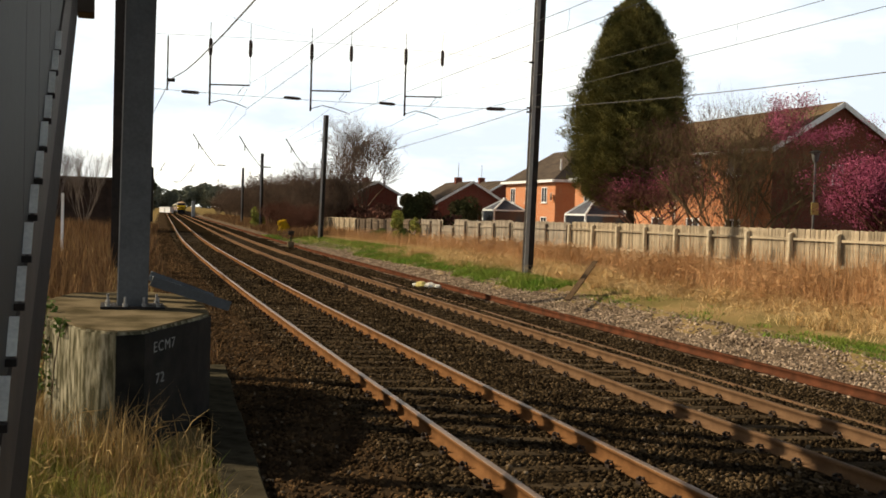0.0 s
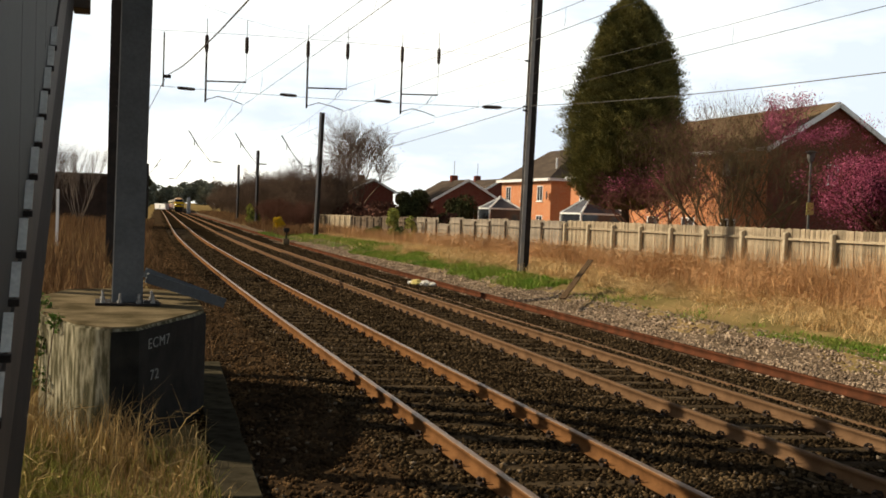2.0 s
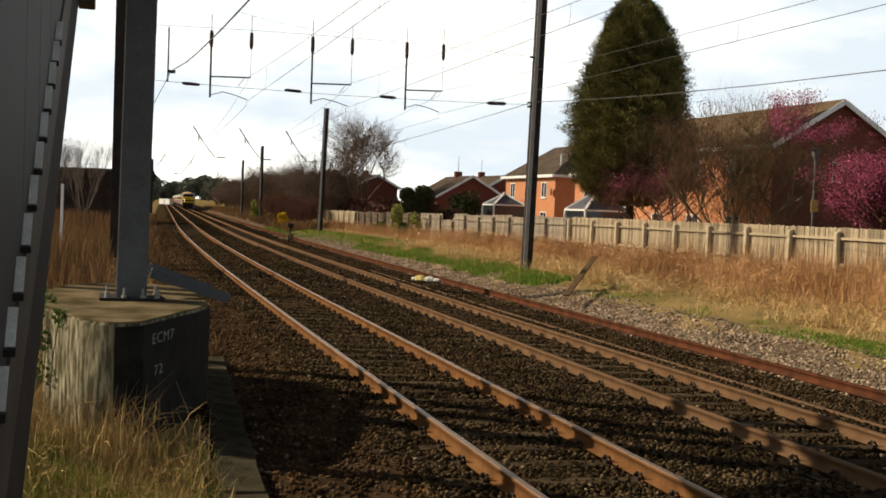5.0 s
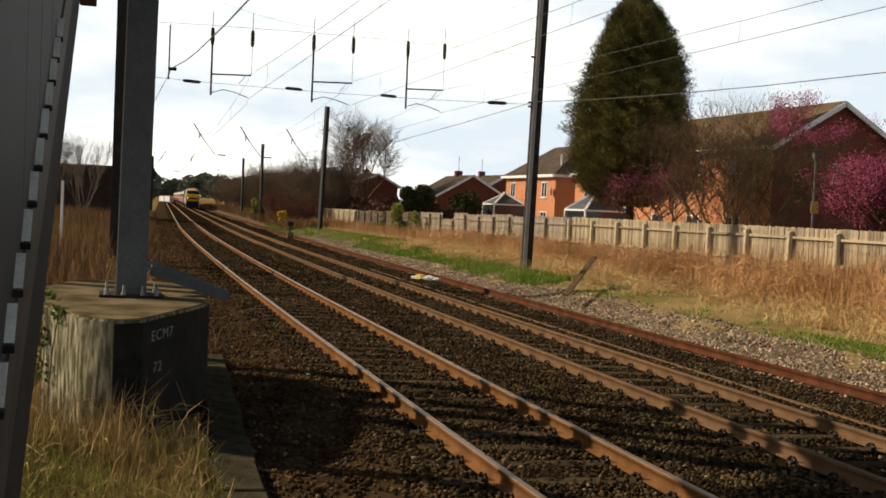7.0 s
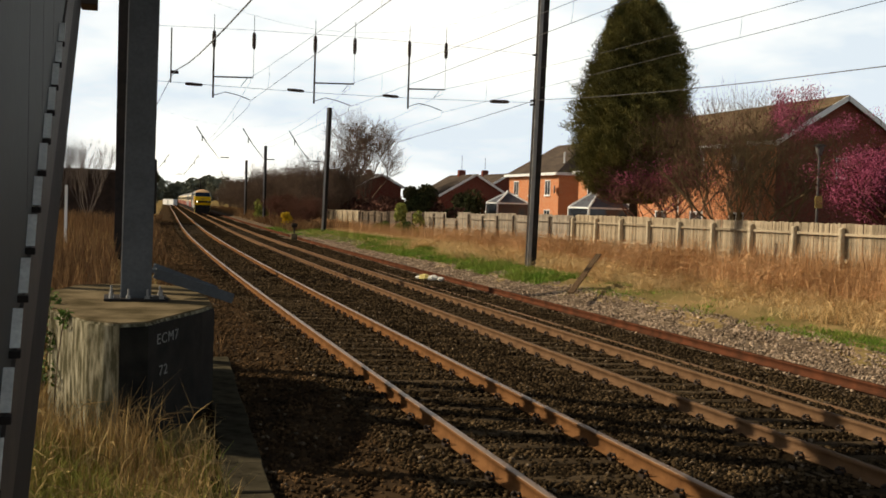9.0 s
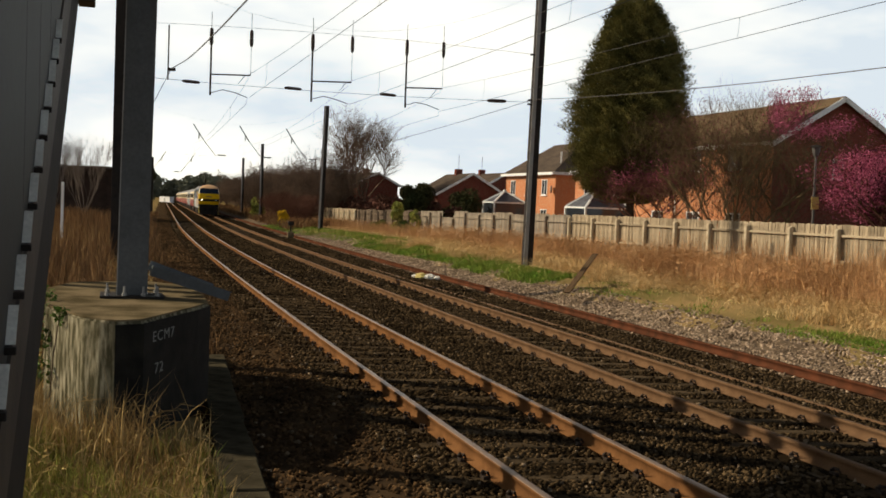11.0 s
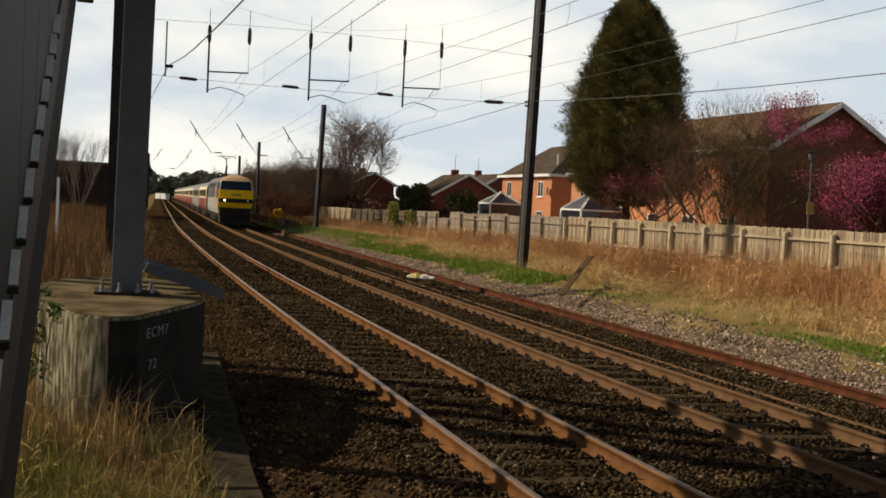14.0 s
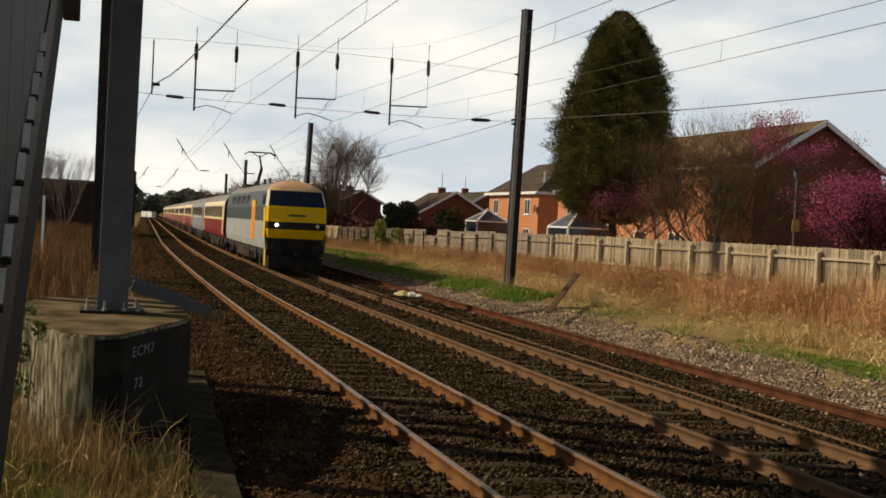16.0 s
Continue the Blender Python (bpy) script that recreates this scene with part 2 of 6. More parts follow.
    "black": material("black_underframe", (0.016, 0.014, 0.013), 0.75, second=(0.03, 0.024, 0.02), scale=3),
    "maroon": material("maroon_paint", (0.235, 0.026, 0.028), 0.35, second=(0.18, 0.022, 0.022), scale=1, bump=0.03),
    "cream": material("cream_paint", (0.76, 0.62, 0.37), 0.35, second=(0.68, 0.54, 0.32), scale=1, bump=0.03),
    "coach_grey": material("coach_grey_paint", (0.24, 0.25, 0.26), 0.5, second=(0.2, 0.2, 0.21), scale=1, bump=0.03),
    "coach_roof": material("coach_roof_grey", (0.23, 0.215, 0.20), 0.6, second=(0.17, 0.16, 0.15), scale=1),
    "headlamp": material("headlamp", (0.9, 0.85, 0.7), 0.3, bump=0, emit=((1.0, 0.86, 0.55), 5.0)),
    "bag_white": material("white_plastic", (0.75, 0.73, 0.66), 0.5, second=(0.6, 0.55, 0.45), scale=8),
    "bag_yellow": material("yellow_plastic", (0.62, 0.50, 0.16), 0.5, second=(0.5, 0.4, 0.14), scale=8),
}


# ---- geometry helpers ----
def finish(name, bm, mat, parent=None, label="", smooth=False, m=None):
    me = bpy.data.meshes.new(name)
    bmesh.ops.recalc_face_normals(bm, faces=bm.faces)
    bm.to_mesh(me)
    bm.free()
    for mm in mat if isinstance(mat, (list, tuple)) else (mat,):
        me.materials.append(mm)
    if smooth:
        me.polygons.foreach_set("use_smooth", [True] * len(me.polygons))
    ob = new(name, me)
    if parent is not None:
        ob.parent = parent
    if m is not None:
        ob.matrix_basis = m
    if label:
        ob["label"] = label
    return ob


def part(name, bm, mat, parent, label="", smooth=False, m=None):
    return finish(name, bm, mat, parent, label, smooth, m)


def again(ob, m, parent=None):
    """Another object on the same mesh."""
    o = new(ob.name.split(".")[0], ob.data)
    o.parent = parent or ob.parent
    o.matrix_basis = m
    return o


def box(bm, x0, x1, y0, y1, z0, z1, bevel=0.0, m=None, mi=0):
    vs = [bm.verts.new(c) for c in ((x0, y0, z0), (x1, y0, z0), (x1, y1, z0), (x0, y1, z0), (x0, y0, z1), (x1, y0, z1), (x1, y1, z1), (x0, y1, z1))]
    fs = [bm.faces.new([vs[i] for i in q]) for q in ((3, 2, 1, 0), (4, 5, 6, 7), (0, 1, 5, 4), (1, 2, 6, 5), (2, 3, 7, 6), (3, 0, 4, 7))]
    for f in fs:
        f.material_index = mi
    if m is not None:
        for v in vs:
            v.co = m @ v.co
    if bevel:
        bmesh.ops.bevel(bm, geom=list({e for f in fs for e in f.edges}), offset=bevel, segments=1, affect="EDGES", profile=0.5)
    return bm


def boxes(*rows, bevel=0.0):
    bm = bmesh.new()
    for r in rows:
        box(bm, *r, bevel=bevel)
    return bm


def prism(bm, outline, z0, z1):
    lo = [bm.verts.new((x, y, z0)) for x, y in outline]
    hi = [bm.verts.new((x, y, z1)) for x, y in outline]
    k = len(outline)
    bm.faces.new(lo[::-1])
    bm.faces.new(hi)
    for i in range(k):
        bm.faces.new((lo[i], lo[(i + 1) % k], hi[(i + 1) % k], hi[i]))
    return bm


def tube(bm, pts, r, seg=6, r_end=None, cap=True):
    pts = [Vector(p) for p in pts]
    rings = []
    for i, p in enumerate(pts):
        d = (pts[min(i + 1, len(pts) - 1)] - pts[max(i - 1, 0)]).normalized()
        a = d.orthogonal().normalized() if abs(d.z) < 0.99 else Vector((1, 0, 0))
        a = (a - d * a.dot(d)).normalized()
        b = d.cross(a)
        rr = r if r_end is None else r + (r_end - r) * i / (len(pts) - 1)
        rings.append([bm.verts.new(p + (a * math.cos(t) + b * math.sin(t)) * rr) for t in (2 * math.pi * k / seg for k in range(seg))])
    for q, s in zip(rings, rings[1:]):
        for k in range(seg):
            bm.faces.new((q[k], q[(k + 1) % seg], s[(k + 1) % seg], s[k]))
    if cap:
        bm.faces.new(rings[0][::-1])
        bm.faces.new(rings[-1])
    return bm


def soup(name, verts, faces, mat, parent=None, m=None):
    """One mesh from arrays of corners and of faces with equal corner counts."""
    verts, faces = np.asarray(verts, dtype=np.float32), np.asarray(faces, dtype=np.int32)
    me = bpy.data.meshes.new(name)
    me.vertices.add(len(verts))
    me.vertices.foreach_set("co", verts.ravel())
    k = faces.shape[1]
    me.loops.add(faces.size)
    me.loops.foreach_set("vertex_index", faces.ravel())
    me.polygons.add(len(faces))
    me.polygons.foreach_set("loop_start", np.arange(0, faces.size, k, dtype=np.int32))
    me.update(calc_edges=True)
    me.validate()
    me.materials.append(mat)
    ob = new(name, me)
    if parent is not None:
        ob.parent = parent
    if m is not None:
        ob.matrix_basis = m
    return ob


# ---- the line ----
CANT = -0.0275                 # fall of the track bed towards the far side
GAUGE = 1.505                  # between rail centres
LINE = (0.0, 3.644, 6.124)     # first rail of each track, across from the nearest rail
RED_RAIL = 7.62


def mid(u):
    """How far across the nearest rail lies, u metres ahead."""
    s = np.minimum(np.asarray(u, dtype=float), 100.0) / 50
    return 3.326 - 0.0475 * s + 0.7265 * s ** 2 - 0.0466 * s ** 3 + 0.0447 * np.maximum(np.asarray(u, dtype=float) - 100, 0)


def slope(u):
    return (float(mid(u + 0.5)) - float(mid(u - 0.5)))


def on_line(w, u, z=0.0):
    x = float(mid(u)) + w * math.hypot(1, slope(u))
    return Vector((x, u, CANT * x + z))


PROFILE = [(-60, 0.2), (-14, 0.1), (-6.5, -0.1), (-3.6, -0.22), (-2.3, -0.24), (-1.35, -0.2), (-0.75, -0.165), (0.75, -0.175), (2.1, -0.165), (2.6, -0.19), (3.2, -0.165), (4.4, -0.175), (5.6, -0.165), (6.4, -0.2), (7.9, -0.18)]


def bed(w, x):
    """Height of the ground, by the distance across."""
    base = np.interp(w, [a for a, _ in PROFILE], [b for _, b in PROFILE]) + CANT * np.clip(x, -4, 60)
    far = np.interp(w, [7.9, 8.6, 9.6, 11.2, 13, 20, 60, 400], [-0.5, -0.46, -0.30, -0.06, 0.03, 0.03, 0.1, 0.1])
    return np.where(w <= 7.9, base, np.where(w >= 9.6, far, base + (far - base) * np.clip((w - 7.9) / 1.7, 0, 1)))


def ground_z(x, y):
    w = x - float(mid(y))
    return float(bed(np.array(w), np.array(x))) - max(0.0, min(1.0, (y - 55) / 80)) * 0.35 * (1 if w > 9 else 0)


def build_ground():
    ws = np.unique(np.concatenate([np.linspace(-12, 22, 273), -np.geomspace(12, 1500, 26), np.geomspace(22, 2500, 30)]))
    us = np.unique(np.concatenate([np.linspace(-14, 60, 186), np.linspace(60, 420, 121), np.geomspace(420, 4000, 24), -np.geomspace(14, 400, 10)]))
    W, U = np.meshgrid(ws, us)
    X = mid(U) + W
    Z = bed(W, X)
    Z -= np.clip((U - 55) / 80, 0, 1) * 0.35 * np.clip((W - 9) / 3, 0, 1)
    rng = np.random.default_rng(4)
    rough = np.interp(W, [-14, -4, -2, 0, 8, 10, 14, 30], [0.05, 0.03, 0.016, 0.012, 0.014, 0.05, 0.06, 0.05])
    Z += (rng.random(Z.shape) - 0.5) * rough * 2 * (np.abs(U) < 200)
    far = np.hypot(W, U)
    Z = np.where(far > 600, np.minimum(Z, -0.6), Z)
    V = np.stack([X, U, Z], -1).reshape(-1, 3)
    nu, nw = W.shape
    a = (np.arange(nu - 1)[:, None] * nw + np.arange(nw - 1)[None, :])
    F = np.stack([a, a + 1, a + nw + 1, a + nw], -1).reshape(-1, 4)
    ob = soup("ground", V, F, M["turf"])
    for k in ("cess", "ballast", "pale_cess"):
        ob.data.materials.append(M[k])
    um = ((U[:-1, :-1] + U[1:, 1:]) / 2).ravel()
    wm = ((W[:-1, :-1] + W[1:, 1:]) / 2).ravel() + 0.22 * np.sin(um * 0.9) + 0.16 * np.sin(um * 2.3 + 1) + (rng.random(F.shape[0]) - 0.5) * 0.22
    idx = np.where(wm < -2.4, 0, np.where(wm < -0.5, 1, np.where(wm < 7.3, 2, np.where(wm < 9.55, 3, 0))))
    ob.data.polygons.foreach_set("material_index", idx.astype(np.int32))
    ob.data.polygons.foreach_set("use_smooth", [True] * len(F))
    return tagged(ob, "track ballast, stony cess and rough dead turf beside the line", "ground", kind="structure")


RAIL = [(-0.07, -0.159), (-0.07, -0.147), (-0.012, -0.130), (-0.010, -0.050), (-0.036, -0.036), (-0.036, -0.006), (-0.028, 0), (0.028, 0), (0.036, -0.006), (0.036, -0.036), (0.010, -0.050), (0.012, -0.130), (0.07, -0.147), (0.07, -0.159)]


def sweep_rail(name, w, u0, u1, body, head, parent, dz=0.0, label=""):
    us = np.unique(np.concatenate([np.arange(u0, min(u1, 60), 1.0), np.arange(60, u1 + 1, 6.0)])) if u1 > 60 else np.arange(u0, u1 + 0.1, 1.0)
    k = len(RAIL)
    V = []
    for u in us:
        c = on_line(w, float(u), dz)
        V += [(c.x + a, c.y, c.z + b) for a, b in RAIL]
    F = [(i * k + j, i * k + (j + 1) % k, (i + 1) * k + (j + 1) % k, (i + 1) * k + j) for i in range(len(us) - 1) for j in range(k)]
    ob = soup(name, V, F, body, parent)
    ob.data.materials.append(head)
    ob.data.polygons.foreach_set("material_index", [1 if f % k in (5, 6, 7) else 0 for f in range(len(F))])
    if label:
        ob["label"] = label
    return ob


def build_track(name, w, body, head, label, spacing=0.68):
    t = tagged(new(name), label, "railway track", group="running lines", kind="structure")
    for o in (0, GAUGE):
        sweep_rail("rail", w + o, -8, 430, body, head, t)
    bm = bmesh.new()
    box(bm, -1.25, 1.25, -0.13, 0.13, -0.20, 0.0, bevel=0.02)
    first = part("sleeper", bm, M["sleeper"], t)
    cb = bmesh.new()
    for s in (-1, 1):
        box(cb, 0.055 * s - 0.035, 0.055 * s + 0.075 * s, -0.05, 0.05, 0.0, 0.03)
        tube(cb, [(0.075 * s, -0.045, 0.03), (0.10 * s, -0.05, 0.075), (0.13 * s, -0.02, 0.075), (0.13 * s, 0.03, 0.045), (0.085 * s, 0.045, 0.035), (0.07 * s, 0.0, 0.05)], 0.013, 5)
    clip = part("rail_clip", cb, M["clip"], first)
    n = 0
    u = 5.0
    while u < 105:
        c = on_line(w + GAUGE / 2, u)
        z = c.z - 0.163
        m = Matrix.Translation((c.x, c.y, z)) @ Matrix.Rotation(-math.atan(slope(u)) , 4, "Z") @ Matrix.Rotation(0.0275, 4, "Y")
        s = first if n == 0 else again(first, m, t)
        s.matrix_basis = m
        if n == 0:
            clip.matrix_basis = Matrix.Translation((-GAUGE / 2, 0, 0.0))
            again(clip, Matrix.Translation((GAUGE / 2, 0, 0.0)), first)
        elif u < 60:
            again(clip, Matrix.Translation((-GAUGE / 2, 0, 0.0)), s)
            again(clip, Matrix.Translation((GAUGE / 2, 0, 0.0)), s)
        n += 1
        u += spacing
    return t


build_ground()
build_track("track_near", LINE[0], M["rail"], M["railtop"], "running line with rusty rails on clipped concrete sleepers")
build_track("track_far", LINE[1], M["rail_far"], M["railtop2"], "second running line with brown rails on concrete sleepers")
siding = tagged(new("siding_track"), "disused siding with deep red rusted rails half sunk in stones", "railway track", kind="structure")
sweep_rail("rail", RED_RAIL, -8, 330, M["railred"], M["railred"], siding, 0.0, "deep red rusted rail")
sweep_rail("rail", LINE[2] + 0.03, 4, 42, M["railtop2"], M["railtop2"], siding, -0.15, "brown rail sunk in the ballast")

# ---- lineside: foundation, masts, wires ----
def build_foundation():
    """The concrete block that carries the grey mast, its painted face with stencilled letters."""
    ob = tagged(new("mast_foundation"), "weathered concrete mast block with a black painted face", "foundation block")
    outline = [(-0.74, 14.4), (-0.62, 12.3), (-0.21, 11.16), (0.09, 10.81), (0.34, 10.95), (0.95, 12.29), (1.12, 12.75), (1.15, 13.85), (1.0, 15.3), (0.45, 15.85), (-0.45, 15.5)]
    bm = prism(bmesh.new(), outline, -0.5, 0.93)
    bmesh.ops.bevel(bm, geom=[e for e in bm.edges], offset=0.02, segments=2, affect="EDGES")
    part("block", bm, M["concrete"], ob, smooth=False)
    inner = [(x * 0.985 + 0.003, 13.3 + (y - 13.3) * 0.985) for x, y in outline]
    part("cap", prism(bmesh.new(), inner, 0.925, 0.946), M["concrete_top"], ob, "trowelled concrete cap")
    face = [(0.085, 10.80), (0.345, 10.935), (0.96, 12.27), (1.13, 12.745)]
    for (xa, ya), (xb, yb) in zip(face, face[1:]):
        bm = bmesh.new()
        d = Vector((xb - xa, yb - ya, 0)).normalized()
        nrm = Vector((d.y, -d.x, 0)) * 0.006
        lo = [Vector((xa, ya, -0.45)), Vector((xb, yb, -0.45)), Vector((xb, yb, 0.905)), Vector((xa, ya, 0.905))]
        a = [bm.verts.new(p + nrm) for p in lo]
        b = [bm.verts.new(p - nrm) for p in lo]
        bm.faces.new(a)
        bm.faces.new(b[::-1])
        for i in range(4):
            bm.faces.new((a[i], b[i], b[(i + 1) % 4], a[(i + 1) % 4]))
        part("painted_face", bm, M["tar"], ob, "black bituminous paint")
    a, b = Vector((0.345, 10.935, 0)), Vector((0.96, 12.27, 0))
    d = (b - a).normalized()
    nrm = Vector((d.y, -d.x, 0))
    for text, along, z, size in (("ECM7", 0.20, 0.70, 0.15), ("72", 0.27, 0.38, 0.15)):
        cu = bpy.data.curves.new("stencil", "FONT")
        cu.body, cu.size, cu.extrude = text, size, 0.001
        cu.space_character = 1.15
        tmp = bpy.data.objects.new("tmp", cu)
        me = bpy.data.meshes.new_from_object(tmp)
        me.name = "stencil"
        me.materials.append(M["stencil"])
        st = new("stencil", me)
        st.parent = ob
        p = a + d * along + nrm * 0.011
        st.matrix_basis = Matrix(((d.x * 1.4, 0, nrm.x, p.x), (d.y * 1.4, 0, nrm.y, p.y), (0, 1, 0, z), (0, 0, 0, 1)))
        st["label"] = "pale stencilled letters"
        bpy.data.objects.remove(tmp)
    return ob


def h_section(w, d, t=0.016):
    return [(-w / 2, w / 2, -d / 2, -d / 2 + t), (-w / 2, w / 2, d / 2 - t, d / 2), (-t / 2, t / 2, -d / 2 + t, d / 2 - t)]


def build_mast(name, x, y, z0, z1, w, d, mat, label, turn=0.0, edge=None):
    ob = tagged(new(name), label, "mast", group="overhead line masts")
    ob.matrix_basis = pose(x, y, z0, 0, 0, turn)
    (a, b, c) = h_section(w, d)
    h = z1 - z0
    part("front_flange", boxes((a[0], a[1], a[2], a[3], 0, h), bevel=0.003), mat, ob)
    part("back_flange", boxes((b[0], b[1], b[2], b[3], 0, h), bevel=0.003), mat, ob)
    part("web", boxes((c[0], c[1], c[2], c[3], 0, h)), mat, ob)
    if edge:
        # pale strip on the sun side draws the mast's sunlit edge
        part("galvanised_edge", boxes((-w / 2 - 0.012, -w / 2 - 0.001, -d / 2, -d / 2 + 0.03, 0, h)), edge, ob, "pale edge coloured as sunlit")
    return ob


def build_near_mast():
    ob = build_mast("grey_mast", 0.28, 13.35, 0.946, 12.5, 0.335, 0.30, M["steel"], "grey painted steel mast bolted to the concrete block", edge=M["steel_pale"])
    ob.matrix_basis = pose(0.28, 13.35, 0.946, 0, 0.5, 0)
    part("base_plate", boxes((-0.36, 0.36, -0.3, 0.3, 0.0, 0.03), bevel=0.005), M["steel_dark"], ob, "dark base plate")
    for sx in (-0.28, -0.09, 0.12, 0.28):
        for sy in (-0.24, 0.24):
            bm = bmesh.new()
            tube(bm, [(sx, sy, 0.03), (sx, sy, 0.14)], 0.014, 6)
            tube(bm, [(sx, sy, 0.03), (sx, sy, 0.062)], 0.028, 6)
            part("bolt", bm, M["steel_pale"], ob)
    return ob


def build_concrete_pole(x, y, z0, z1, w, label, rake=0.0):
    """A dark square section mast with one pale side."""
    ob = tagged(new("line_pole"), label, "mast", group="overhead line masts")
    ob.matrix_basis = pose(x, y, z0, 0, rake, 0)
    h = z1 - z0
    part("shaft", boxes((-w / 2, w / 2, -w / 2, w / 2, -0.3, h), bevel=0.012), M["steel_dark"], ob)
    part("pale_flange", boxes((-w / 2 - 0.035, -w / 2 + 0.11, -w / 2 - 0.03, -w / 2 - 0.004, -0.3, h)), M["steel_pale"], ob, "pale flange strip on the left")
    part("cap_plate", boxes((-w / 2 - 0.02, w / 2 + 0.02, -w / 2 - 0.02, w / 2 + 0.02, h, h + 0.03)), M["steel_dark"], ob)
    for z in (6.15, 6.0, 7.85):
        if z < z1 - 0.3:
            part("bracket", boxes((-w / 2 - 0.16, -w / 2, -0.05, 0.05, z - z0, z - z0 + 0.07), bevel=0.01), M["steel_dark"], ob)
    return ob


def insulator(bm, a, b, r=0.055):
    """A ribbed spindle turned in one piece."""
    a, b = Vector(a), Vector(b)
    d = (b - a).normalized()
    u = d.orthogonal().normalized()
    v = d.cross(u)
    n, rings = 13, []
    for i in range(n):
        k = 0.35 if i in (0, n - 1) else (0.8 if i in (1, n - 2) else (1.0 if i % 2 else 0.72))
        c = a + (b - a) * i / (n - 1)
        rings.append([bm.verts.new(c + (u * math.cos(t * math.pi / 4) + v * math.sin(t * math.pi / 4)) * r * k) for t in range(8)])
    for p, q in zip(rings, rings[1:]):
        for t in range(8):
            bm.faces.new((p[t], p[(t + 1) % 8], q[(t + 1) % 8], q[t]))
    bm.faces.new(rings[0][::-1])
    bm.faces.new(rings[-1])
    return bm


def strand(pts, r, mat, parent, name="wire"):
    return part(name, tube(bmesh.new(), pts, r, 4), mat, parent)


def build_headspan(y, left, right, zs, spots, k=1.0, dx=0.0):
    """Cross wires between two masts and the registration arms that hang from them."""
    ob = tagged(new("headspan"), "overhead line headspan with droppers, insulators and registration arms", "overhead line", group="headspans")
    lo, mid_z, hi = zs
    n = 14
    for z, sag, r in ((lo, 0.12, 0.012), (mid_z, -0.15, 0.009), (hi, 1.9, 0.005)):
        pts = [(left + (right - left) * i / n, y, z - 4 * sag * (i / n) * (1 - i / n)) for i in range(n + 1)]
        strand(pts, r * k * 0.6, M["wire"], ob, "span_wire")
    part("insulator", insulator(bmesh.new(), (right - 1.75, y, lo - 0.05), (right - 1.0, y, lo - 0.03), 0.06 * k), M["porcelain"], ob, "dark ribbed insulator")
    for x, reach in spots:
        x0 = x - reach / 2
        x1 = x + reach / 2
        tz = mid_z + 0.02 * (x - left)
        strand([(x0, y, lo - 0.5), (x0, y, tz - 0.65)], 0.026 * k, M["steel_dark"], ob, "drop_tube")
        part("insulator", insulator(bmesh.new(), (x0, y, tz - 0.65), (x0, y, tz - 0.05), 0.06 * k), M["porcelain"], ob, "dark ribbed insulator")
        strand([(x0, y, tz - 0.05), (x0, y, tz + 0.5)], 0.008 * k, M["wire"], ob, "hanger")
        part("insulator", insulator(bmesh.new(), (x1, y, tz - 0.6), (x1, y, tz - 0.02), 0.06 * k), M["porcelain"], ob, "dark ribbed insulator")
        strand([(x1, y, tz - 0.02), (x1, y, tz + 0.55)], 0.008 * k, M["wire"], ob, "hanger")
        strand([(x1, y, lo + 0.28), (x1, y, tz - 0.6)], 0.006 * k, M["wire"], ob, "hanger")
        strand([(x0, y, lo + 0.22), (x1, y, lo + 0.27)], 0.026 * k, M["steel_dark"], ob, "registration_tube")
        strand([(x0, y, lo - 0.42), (x0 + 0.42, y, lo - 0.28), (x0 + 0.85, y, lo - 0.36), (x1 - 0.1, y, lo - 0.5)], 0.014 * k, M["steel_dark"], ob, "registration_arm")
        strand([(x1 - 0.2, y, lo + 0.24), (x1 - 0.42, y, lo - 0.05)], 0.010 * k, M["wire"], ob, "stay")
        part("insulator", insulator(bmesh.new(), (x0 - 0.95, y, lo - 0.07), (x0 - 0.35, y, lo - 0.09), 0.05 * k), M["porcelain"], ob, "dark ribbed insulator")
    return ob


def build_slanted_span(y, left, right, zs, arms):
    """Cross wires with inclined registration tubes."""
    ob = tagged(new("headspan"), "far overhead line span with slanting registration tubes", "overhead line", group="headspans")
    lo, hi = zs
    n = 12
    for z, sag, r in ((lo, 0.1, 0.006), (hi, 1.5, 0.003)):
        strand([(left + (right - left) * i / n, y, z - 4 * sag * (i / n) * (1 - i / n)) for i in range(n + 1)], r, M["wire"], ob, "span_wire")
    for x, s in arms:
        strand([(x, y, lo + 2.35), (x + s * 0.75, y, lo + 1.2)], 0.055, M["porcelain"], ob, "insulator_rod")
        strand([(x + s * 0.75, y, lo + 1.2), (x + s * 1.75, y, lo - 0.05)], 0.035, M["steel_dark"], ob, "registration_tube")
        strand([(x + s * 0.45, y, lo + 1.66), (x + s * 0.45, y, lo + 1.2)], 0.04, M["steel_dark"], ob, "clamp")
        strand([(x + s * 1.9, y, lo), (x + s * 2.55, y, lo)], 0.06, M["porcelain"], ob, "insulator_rod")
    return ob


